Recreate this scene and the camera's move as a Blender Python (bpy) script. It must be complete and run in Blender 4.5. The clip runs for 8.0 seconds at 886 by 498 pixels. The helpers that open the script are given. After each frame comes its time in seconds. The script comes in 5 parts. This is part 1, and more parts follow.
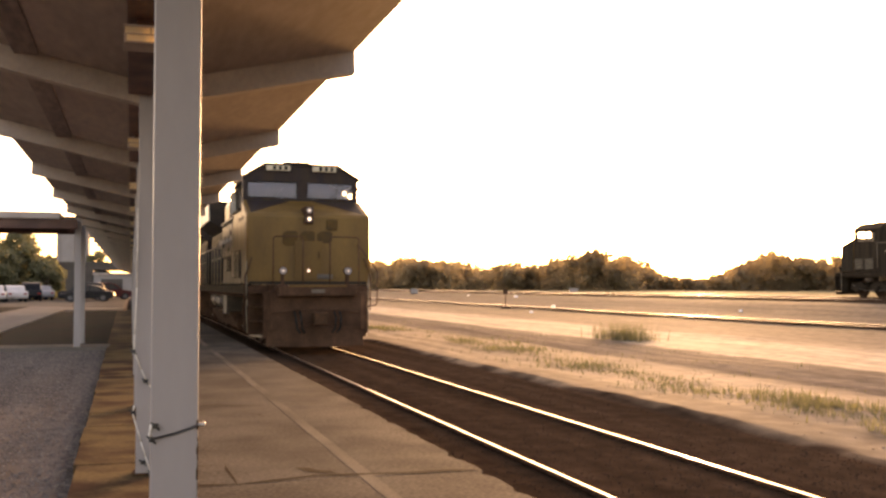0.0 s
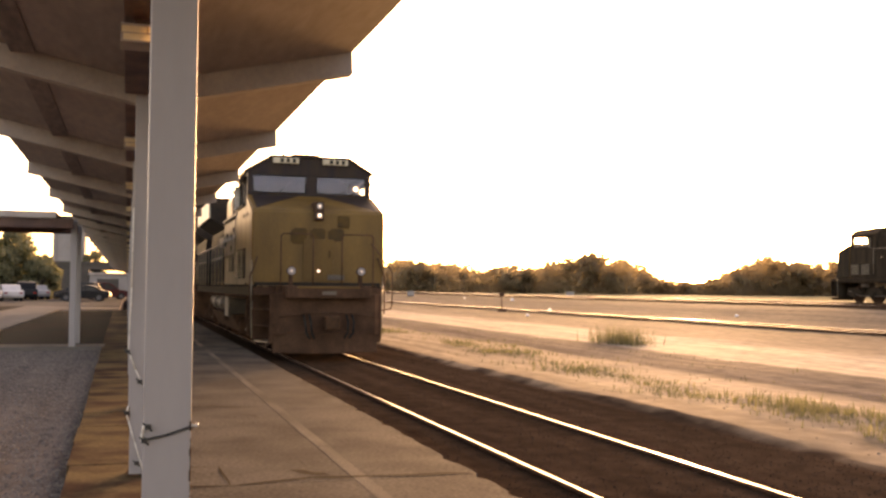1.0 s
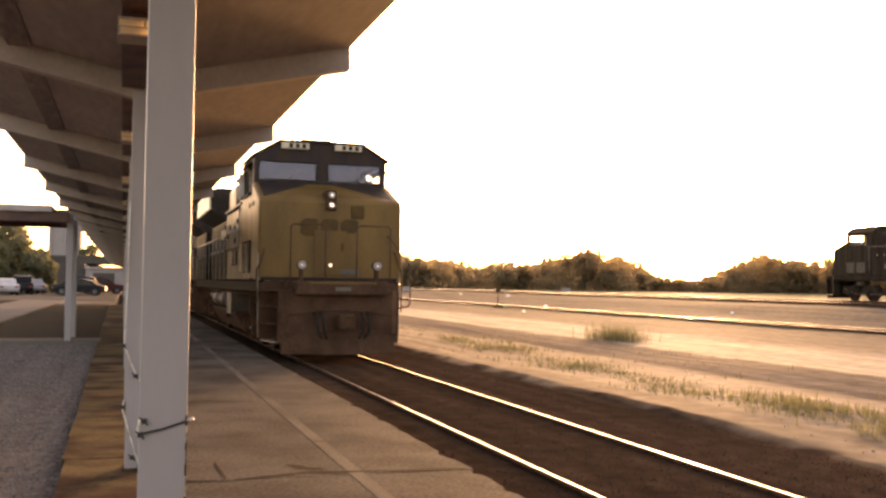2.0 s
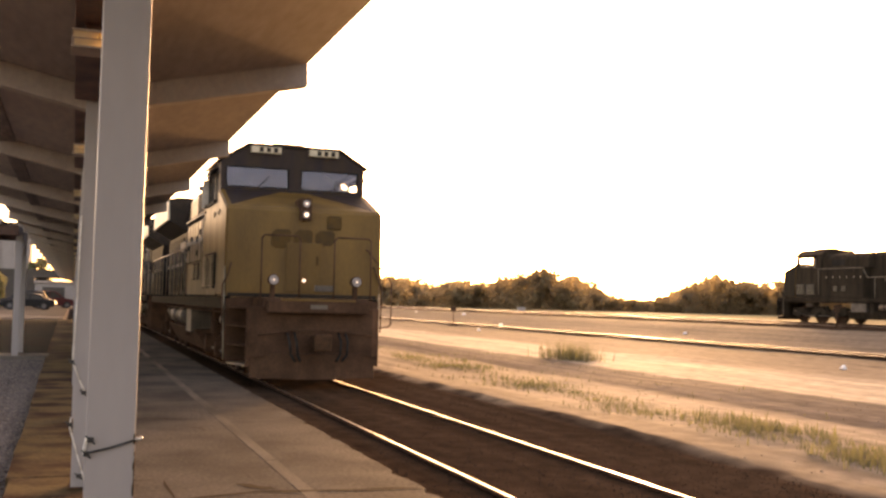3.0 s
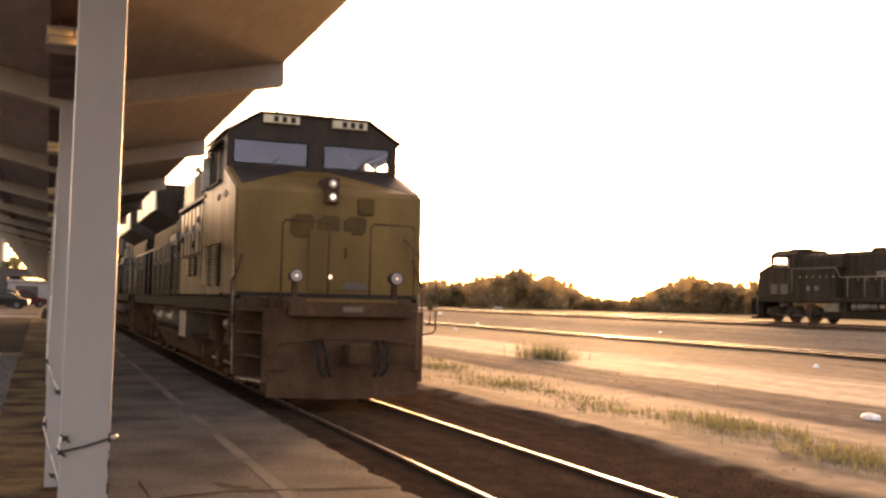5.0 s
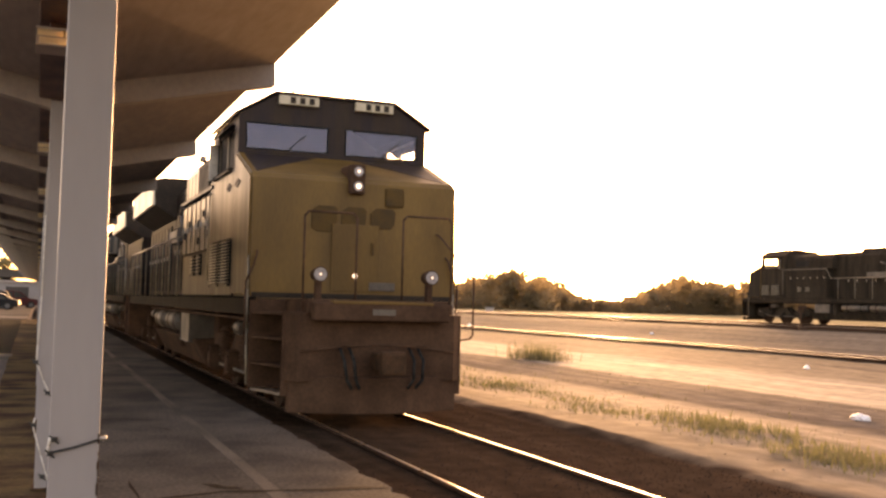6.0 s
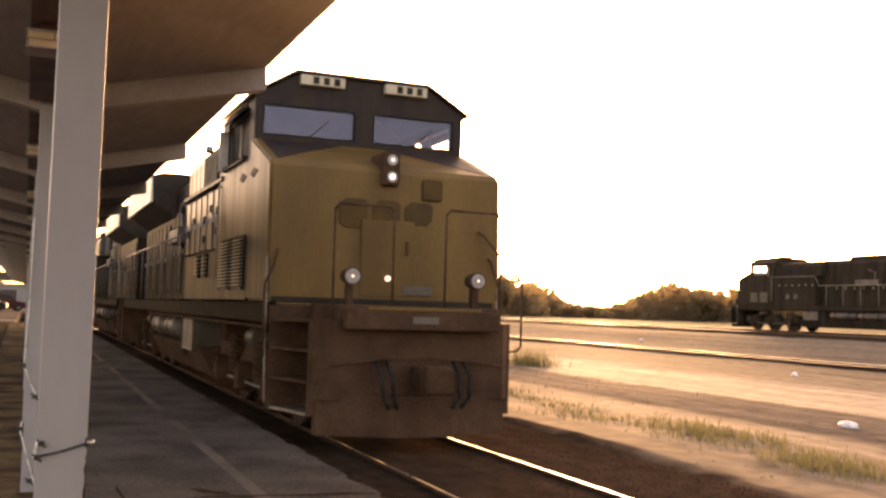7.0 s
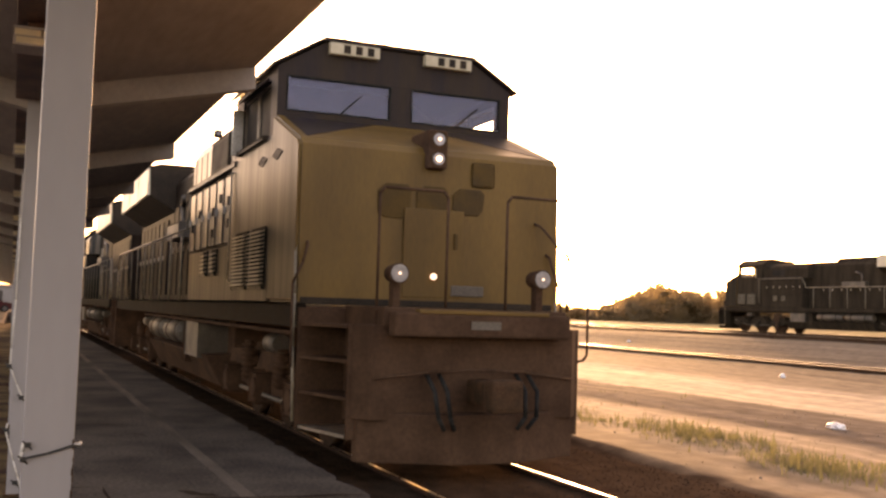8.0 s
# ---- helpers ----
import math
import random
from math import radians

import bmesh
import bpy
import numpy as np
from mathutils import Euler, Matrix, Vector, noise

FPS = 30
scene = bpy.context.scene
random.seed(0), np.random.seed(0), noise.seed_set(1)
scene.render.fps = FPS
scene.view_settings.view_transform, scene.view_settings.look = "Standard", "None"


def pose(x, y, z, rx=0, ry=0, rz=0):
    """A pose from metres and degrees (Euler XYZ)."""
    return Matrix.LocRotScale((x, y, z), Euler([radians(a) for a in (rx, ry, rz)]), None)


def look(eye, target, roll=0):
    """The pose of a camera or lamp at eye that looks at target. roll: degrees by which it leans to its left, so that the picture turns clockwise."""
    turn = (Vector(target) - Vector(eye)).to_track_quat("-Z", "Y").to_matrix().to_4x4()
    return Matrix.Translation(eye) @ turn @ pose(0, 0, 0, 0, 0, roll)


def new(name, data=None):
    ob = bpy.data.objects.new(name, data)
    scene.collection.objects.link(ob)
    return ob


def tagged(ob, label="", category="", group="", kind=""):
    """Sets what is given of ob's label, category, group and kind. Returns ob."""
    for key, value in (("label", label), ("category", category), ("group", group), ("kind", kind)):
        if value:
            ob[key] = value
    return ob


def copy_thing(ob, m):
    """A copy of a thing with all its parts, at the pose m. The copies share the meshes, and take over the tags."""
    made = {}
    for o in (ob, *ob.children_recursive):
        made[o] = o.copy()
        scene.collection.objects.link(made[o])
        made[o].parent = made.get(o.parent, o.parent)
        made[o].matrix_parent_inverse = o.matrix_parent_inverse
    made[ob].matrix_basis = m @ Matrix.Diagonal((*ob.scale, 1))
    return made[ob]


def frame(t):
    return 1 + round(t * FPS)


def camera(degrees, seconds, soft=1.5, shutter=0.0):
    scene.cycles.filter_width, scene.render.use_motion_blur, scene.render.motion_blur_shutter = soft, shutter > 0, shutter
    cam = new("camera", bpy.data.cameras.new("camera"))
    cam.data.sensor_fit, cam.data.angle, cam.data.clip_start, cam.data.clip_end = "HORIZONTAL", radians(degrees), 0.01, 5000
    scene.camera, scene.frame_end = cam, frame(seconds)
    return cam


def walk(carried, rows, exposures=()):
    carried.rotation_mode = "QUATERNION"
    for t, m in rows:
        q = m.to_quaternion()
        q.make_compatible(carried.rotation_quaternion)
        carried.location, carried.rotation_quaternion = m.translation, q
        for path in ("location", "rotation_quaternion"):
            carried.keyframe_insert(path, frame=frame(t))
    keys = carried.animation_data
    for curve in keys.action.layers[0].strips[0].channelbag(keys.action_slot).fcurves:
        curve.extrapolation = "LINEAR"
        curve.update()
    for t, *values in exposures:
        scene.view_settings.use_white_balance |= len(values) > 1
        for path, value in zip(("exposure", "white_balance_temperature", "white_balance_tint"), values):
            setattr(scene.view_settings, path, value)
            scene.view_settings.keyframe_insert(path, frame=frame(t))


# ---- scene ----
# Fitted camera: a phone held almost still on the platform, panning slowly to the right.
# World: x across the tracks, y along them, z up from the top of the rail.
cam = camera(47.21, 8.0, soft=2.6)
EYE = (-4.285, 0.0, 1.620)
PATH = [(t, pose(EYE[0] + dx, EYE[1] + dy, EYE[2] + dz, 90 + pitch, roll, yaw)) for t, yaw, pitch, roll, dx, dy, dz in (
    (0.0, -17.061, 2.052, -0.043, -0.009, -0.009, 0.001),
    (0.5, -17.067, 2.204, -0.254, -0.007, 0.002, 0.001),
    (1.0, -17.262, 2.192, -0.482, -0.001, 0.009, -0.000),
    (2.3, -17.570, 1.950, -0.870, -0.003, 0.009, -0.001),
    (2.5, -17.667, 2.119, -0.931, -0.003, 0.009, -0.001),
    (2.7, -18.006, 2.090, -1.100, -0.001, 0.013, 0.001),
    (2.8, -18.588, 2.210, -1.200, 0.001, 0.016, 0.001),
    (2.9, -19.280, 2.460, -1.280, 0.002, 0.018, 0.002),
    (3.0, -19.985, 3.013, -1.333, 0.003, 0.020, 0.003),
    (3.1, -20.336, 3.180, -1.300, 0.002, 0.013, 0.002),
    (3.2, -20.620, 3.290, -1.220, 0.001, 0.006, 0.002),
    (3.5, -20.860, 3.293, -1.076, -0.001, -0.015, -0.000),
    (3.7, -20.900, 2.880, -1.120, -0.000, -0.012, 0.000),
    (4.0, -21.128, 2.877, -1.234, 0.001, -0.007, 0.001),
    (4.2, -21.180, 2.620, -1.280, -0.001, -0.003, 0.001),
    (4.5, -21.259, 2.878, -1.351, -0.003, 0.004, -0.000),
    (4.7, -21.280, 3.020, -1.360, -0.002, 0.001, 0.000),
    (5.8, -21.530, 2.970, -1.380, 0.003, -0.014, 0.002),
    (6.0, -21.751, 3.070, -1.392, 0.004, -0.017, 0.002),
    (6.2, -21.890, 2.940, -1.420, 0.004, -0.013, 0.001),
    (6.5, -22.125, 3.211, -1.546, 0.004, -0.007, 0.000),
    (7.0, -22.339, 3.384, -1.712, 0.003, -0.016, 0.002),
    (7.3, -22.590, 3.220, -1.680, 0.005, -0.001, -0.003),
    (7.5, -22.757, 3.447, -1.642, 0.007, 0.009, -0.007),
    (7.8, -22.980, 3.280, -1.730, 0.005, 0.014, -0.003),
    (8.0, -23.002, 3.474, -1.787, 0.003, 0.018, -0.001),
)]
walk(cam, PATH, exposures=[(0.0, 3.08, 15500, 37), (8.0, 3.2, 17800, 41)])

# ---- light: a low evening sun ahead, under a hazy sky ----
SUN_AZIMUTH, SUN_ELEVATION = 31.0, 5.6
world = bpy.data.worlds.new("evening_sky")
scene.world = world
world.use_nodes = True
wn = world.node_tree.nodes
sky = wn.new("ShaderNodeTexSky")
sky.sky_type, sky.sun_disc = "NISHITA", False
sky.sun_elevation, sky.sun_rotation = radians(SUN_ELEVATION), radians(SUN_AZIMUTH)
sky.air_density, sky.dust_density, sky.ozone_density, sky.altitude = 0.6, 2.5, 1.5, 50
world.node_tree.links.new(sky.outputs[0], wn["Background"].inputs[0])
wn["Background"].inputs[1].default_value = 0.15
sun_data = bpy.data.lights.new("sun", "SUN")
sun_data.energy, sun_data.angle, sun_data.color = 0.48, radians(2.4), (1.0, 0.85, 0.66)
sun = new("sun", sun_data)
sa, se = radians(SUN_AZIMUTH), radians(SUN_ELEVATION)
SUNWARD = Vector((math.sin(sa) * math.cos(se), math.cos(sa) * math.cos(se), math.sin(se)))
sun.matrix_world = look((60, 100, 40), Vector((60, 100, 40)) - SUNWARD)


# ---- materials ----
def mat(name, c1, c2, rough=0.7, scale=3.0, fine=60.0, bump=0.15, metal=0.0, rand=0.0, stretch=(1, 1, 1), lo=0.35, hi=0.65, grain=0.35, coat=0.0):
    """A surface of two colours in patches, with fine grain, relief and uneven gloss."""
    m = bpy.data.materials.new(name)
    m.use_nodes = True
    n, l = m.node_tree.nodes, m.node_tree.links
    p = n["Principled BSDF"]
    tc, mp = n.new("ShaderNodeTexCoord"), n.new("ShaderNodeMapping")
    mp.inputs["Scale"].default_value = stretch
    l.new(tc.outputs["Object"], mp.inputs["Vector"])
    big, small = n.new("ShaderNodeTexNoise"), n.new("ShaderNodeTexNoise")
    for node, s, d in ((big, scale, 5), (small, fine, 3)):
        node.inputs["Scale"].default_value, node.inputs["Detail"].default_value = s, d
        l.new(mp.outputs[0], node.inputs["Vector"])
    r = n.new("ShaderNodeMapRange")
    r.inputs["From Min"].default_value, r.inputs["From Max"].default_value = lo, hi
    l.new(big.outputs["Fac"], r.inputs["Value"])
    mix = n.new("ShaderNodeMix")
    mix.data_type = "RGBA"
    mix.inputs["A"].default_value, mix.inputs["B"].default_value = (*c1, 1), (*c2, 1)
    l.new(r.outputs[0], mix.inputs["Factor"])
    g = n.new("ShaderNodeMapRange")
    g.inputs["From Min"].default_value, g.inputs["From Max"].default_value = 0.25, 0.75
    g.inputs["To Min"].default_value, g.inputs["To Max"].default_value = 1 - grain, 1 + grain
    l.new(small.outputs["Fac"], g.inputs["Value"])
    value = g.outputs[0]
    if rand:
        oi, rr, mu = n.new("ShaderNodeObjectInfo"), n.new("ShaderNodeMapRange"), n.new("ShaderNodeMath")
        rr.inputs["To Min"].default_value, rr.inputs["To Max"].default_value = 1 - rand, 1 + rand
        l.new(oi.outputs["Random"], rr.inputs["Value"])
        mu.operation = "MULTIPLY"
        l.new(value, mu.inputs[0])
        l.new(rr.outputs[0], mu.inputs[1])
        value = mu.outputs[0]
    sc = n.new("ShaderNodeVectorMath")
    sc.operation = "SCALE"
    l.new(mix.outputs["Result"], sc.inputs[0])
    l.new(value, sc.inputs["Scale"])
    l.new(sc.outputs[0], p.inputs["Base Color"])
    ro = n.new("ShaderNodeMapRange")
    ro.inputs["To Min"].default_value, ro.inputs["To Max"].default_value = max(0.02, rough - 0.12), min(1.0, rough + 0.12)
    l.new(big.outputs["Fac"], ro.inputs["Value"])
    l.new(ro.outputs[0], p.inputs["Roughness"])
    p.inputs["Metallic"].default_value = metal
    p.inputs["Coat Weight"].default_value = coat
    p.inputs["Specular IOR Level"].default_value = 0.5 if rough < 0.8 else 0.04
    if bump:
        b = n.new("ShaderNodeBump")
        b.inputs["Strength"].default_value, b.inputs["Distance"].default_value = bump, 0.01
        l.new(small.outputs["Fac"], b.inputs["Height"])
        l.new(b.outputs[0], p.inputs["Normal"])
    return m


def glow(name, colour, strength):
    m = bpy.data.materials.new(name)
    m.use_nodes = True
    p = m.node_tree.nodes["Principled BSDF"]
    p.inputs["Base Color"].default_value = (0.8, 0.8, 0.8, 1)
    p.inputs["Roughness"].default_value = 0.2
    p.inputs["Emission Color"].default_value = (*colour, 1)
    p.inputs["Emission Strength"].default_value = strength
    return m


def clear_glass(name, tint, rough=0.02, ior=1.45):
    m = bpy.data.materials.new(name)
    m.use_nodes = True
    p = m.node_tree.nodes["Principled BSDF"]
    p.inputs["Base Color"].default_value = (*tint, 1)
    p.inputs["Roughness"].default_value = rough
    p.inputs["Transmission Weight"].default_value = 1.0
    p.inputs["IOR"].default_value = ior
    return m


def leaf_mat(name, c1, c2, through_light=0.55):
    m = mat(name, c1, c2, rough=0.6, scale=0.6, fine=4, bump=0, grain=0.45)
    m.node_tree.nodes["Principled BSDF"].inputs["Subsurface Weight"].default_value = 0.0
    n, l = m.node_tree.nodes, m.node_tree.links
    p, out = n["Principled BSDF"], n["Material Output"]
    tr, mx = n.new("ShaderNodeBsdfTranslucent"), n.new("ShaderNodeMixShader")
    tr.inputs["Color"].default_value = (c2[0] * 1.6, c2[1] * 1.6, c2[2] * 1.4, 1)
    mx.inputs[0].default_value = through_light
    l.new(p.outputs[0], mx.inputs[1])
    l.new(tr.outputs[0], mx.inputs[2])
    l.new(mx.outputs[0], out.inputs["Surface"])
    return m


WHITE = mat("white_paint", (0.315, 0.299, 0.305), (0.268, 0.253, 0.258), 0.45, 2.0, 24, 0.03, grain=0.03, stretch=(1, 1, 0.3))
RAFTER = mat("old_white_paint", (0.43, 0.36, 0.318), (0.34, 0.275, 0.238), 0.6, 2.0, 35, 0.08, grain=0.08)
DECK = mat("tan_board", (0.35, 0.275, 0.238), (0.27, 0.208, 0.178), 0.7, 0.9, 14, 0.15, grain=0.14, stretch=(1, 0.25, 1))
# a little darker and browner than the deck boards
PURLIN = mat("darker_purlin", (0.245, 0.185, 0.158), (0.19, 0.14, 0.118), 0.7, 2, 20, 0.1, stretch=(1, 0.25, 1))
BROWN = mat("brown_paint", (0.12, 0.045, 0.026), (0.075, 0.03, 0.02), 0.55, 3, 40, 0.1)
ROOFING = mat("roof_metal", (0.55, 0.54, 0.52), (0.45, 0.44, 0.42), 0.4, 1, 30, 0.05, metal=0.4)
CONCRETE = mat("platform_concrete", (0.080, 0.070, 0.061), (0.046, 0.040, 0.035), 0.88, 1.3, 30, 0.3, rand=0.08, grain=0.45)
STAINED = mat("rust_stained_concrete", (0.118, 0.082, 0.045), (0.040, 0.021, 0.016), 0.85, 1.7, 30, 0.4, rand=0.15, grain=0.35, lo=0.40, hi=0.60, stretch=(0.8, 1.1, 1))
KERB = mat("pale_concrete", (0.16, 0.142, 0.126), (0.115, 0.102, 0.091), 0.8, 0.8, 30, 0.2, grain=0.15)
LINE = mat("worn_line_paint", (0.118, 0.104, 0.088), (0.064, 0.056, 0.047), 0.85, 1.2, 50, 0.1, grain=0.3, lo=0.35, hi=0.65, stretch=(3, 0.5, 1))
CRACK = mat("crack_dirt", (0.025, 0.018, 0.013), (0.04, 0.03, 0.02), 0.9, 6, 60, 0.2)
ASPHALT = mat("worn_asphalt", (0.10, 0.088, 0.077), (0.07, 0.063, 0.056), 0.8, 0.25, 25, 0.3, grain=0.2)
STONE = mat("grey_gravel", (0.245, 0.211, 0.197), (0.12, 0.103, 0.095), 0.85, 14, 80, 0.3, grain=0.2)
BALLAST = mat("oily_ballast", (0.062, 0.039, 0.026), (0.044, 0.028, 0.0185), 0.85, 9, 80, 0.4)
BALLAST.node_tree.nodes["Principled BSDF"].inputs["Specular IOR Level"].default_value = 0.0
TIE = mat("creosoted_wood", (0.09, 0.06, 0.042), (0.05, 0.035, 0.027), 0.85, 6, 60, 0.4, rand=0.2)
RAILSIDE = mat("rusty_steel", (0.085, 0.044, 0.027), (0.05, 0.030, 0.020), 0.85, 8, 80, 0.25)
RAILTOP = mat("polished_rail", (0.62, 0.59, 0.55), (0.50, 0.48, 0.45), 0.30, 5, 90, 0.03, metal=1.0, grain=0.05)
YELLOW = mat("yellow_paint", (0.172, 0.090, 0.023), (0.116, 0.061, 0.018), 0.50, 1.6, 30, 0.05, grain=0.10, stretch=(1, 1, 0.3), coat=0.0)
# pale upright streaks paint the sky's reflection on the glossy hood side
HOODSIDE = mat("sky_streaked_hood_paint", (0.125, 0.100, 0.076), (0.013, 0.010, 0.008), 0.38, 2.4, 30, 0.05, grain=0.25, stretch=(3.4, 3.4, 0.25), coat=0.05, lo=0.42, hi=0.58)
YELLOW.node_tree.nodes["Principled BSDF"].inputs["Specular IOR Level"].default_value = 0.25
BLUE = mat("dark_blue_paint", (0.026, 0.019, 0.021), (0.040, 0.027, 0.020), 0.55, 1.6, 30, 0.05, grain=0.15, stretch=(2.5, 2.5, 0.2), coat=0.0)
BLUE.node_tree.nodes["Principled BSDF"].inputs["Specular IOR Level"].default_value = 0.12
# darker copy of the hood's blue paint, with the side's shade mixed in
HOODDARK = mat("shaded_hood_paint", (0.010, 0.007, 0.006), (0.020, 0.013, 0.010), 0.5, 1.6, 30, 0.05, grain=0.2, stretch=(3, 3, 0.25))
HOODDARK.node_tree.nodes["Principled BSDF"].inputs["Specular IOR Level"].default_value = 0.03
# yellow side walls in near-black: the side's shade is put into the colour
SIDESHADE = mat("shaded_side_paint", (0.019, 0.0148, 0.0105), (0.0065, 0.0052, 0.004), 0.38, 2.2, 26, 0.05, grain=0.18, stretch=(2.4, 2.4, 0.16), coat=0.0)
BLACK = mat("sooty_black", (0.024, 0.017, 0.013), (0.042, 0.029, 0.021), 0.6, 2, 30, 0.15)
BLACK.node_tree.nodes["Principled BSDF"].inputs["Specular IOR Level"].default_value = 0.12
SIDESHADE.node_tree.nodes["Principled BSDF"].inputs["Specular IOR Level"].default_value = 0.09
# near-black, for the side sills and the louvre backings
SILL = mat("near_black_paint", (0.012, 0.008, 0.006), (0.020, 0.013, 0.009), 0.6, 2, 30, 0.1)
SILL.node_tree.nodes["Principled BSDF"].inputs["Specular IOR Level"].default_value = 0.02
UNDER = mat("dusty_underframe", (0.062, 0.033, 0.022), (0.098, 0.053, 0.035), 0.84, 2.2, 25, 0.08, grain=0.18)
SILVER = mat("silver_paint", (0.125, 0.10, 0.078), (0.07, 0.054, 0.042), 0.5, 2, 40, 0.08, metal=0.1)
STEEL = mat("worn_steel", (0.50, 0.48, 0.45), (0.36, 0.33, 0.30), 0.35, 4, 60, 0.06, metal=0.9)
HAND = mat("handrail_paint", (0.26, 0.225, 0.17), (0.16, 0.135, 0.10), 0.4, 5, 60, 0.05)
CREAM = mat("number_board_cream", (0.50, 0.43, 0.31), (0.40, 0.34, 0.24), 0.4, 8, 60, 0.02, grain=0.05)
RUBBER = mat("tyre_rubber", (0.02, 0.02, 0.02), (0.035, 0.033, 0.03), 0.8, 6, 60, 0.1)
PLASTIC = mat("black_plastic", (0.014, 0.013, 0.012), (0.025, 0.022, 0.02), 0.5, 8, 60, 0.05)
WIRE = mat("pale_wire", (0.72, 0.69, 0.64), (0.58, 0.55, 0.50), 0.5, 9, 60, 0.02)
RUST = mat("flaking_rust", (0.13, 0.065, 0.035), (0.06, 0.035, 0.025), 0.85, 18, 90, 0.5)
BARK = mat("bark", (0.10, 0.075, 0.055), (0.06, 0.045, 0.035), 0.9, 5, 30, 0.5)
WALLGREY = mat("weathered_concrete_wall", (0.34, 0.31, 0.29), (0.27, 0.245, 0.23), 0.8, 0.12, 3, 0.1, grain=0.08)
DARKWALL = mat("bridge_concrete", (0.105, 0.09, 0.078), (0.08, 0.07, 0.062), 0.85, 0.2, 3, 0.0, grain=0.06)
CLOTH = mat("white_plastic_bag", (0.86, 0.85, 0.83), (0.74, 0.72, 0.70), 0.45, 8, 40, 0.2, grain=0.05)
LEAF = leaf_mat("summer_leaves", (0.105, 0.110, 0.062), (0.165, 0.162, 0.092), 0.4)
# paler and browner than the near leaves: distance haze is in the colour
FARLEAF = leaf_mat("hazy_far_leaves", (0.175, 0.135, 0.088), (0.24, 0.183, 0.12), 0.72)
GRASS = leaf_mat("dry_green_grass", (0.072, 0.078, 0.038), (0.110, 0.103, 0.058), 0.42)
GLASS = clear_glass("window_glass", (0.85, 0.9, 0.95), ior=1.5)
# violet-blue specular tint stands for the blue sky mirrored in the panes
GLASS.node_tree.nodes["Principled BSDF"].inputs["Specular Tint"].default_value = (0.70, 0.70, 0.95, 1)
# opaque dark panes for the near cab side and the hood, not see-through
DARKPANE = mat("dark_window_pane", (0.034, 0.029, 0.025), (0.022, 0.018, 0.016), 0.62, 2, 20, 0.0, grain=0.1)
DARKPANE.node_tree.nodes["Principled BSDF"].inputs["Specular IOR Level"].default_value = 0.05
LENSGLASS = mat("lamp_lens", (0.26, 0.25, 0.27), (0.17, 0.165, 0.18), 0.12, 20, 90, 0.3, coat=0.6, grain=0.1)
LIT = glow("lit_headlight", (1.0, 0.93, 0.80), 0.55)
LITDIM = glow("lit_lamp", (1.0, 0.95, 0.9), 0.16)
DIFFUSER = leaf_mat("acrylic_diffuser", (0.74, 0.66, 0.54), (0.55, 0.47, 0.37))


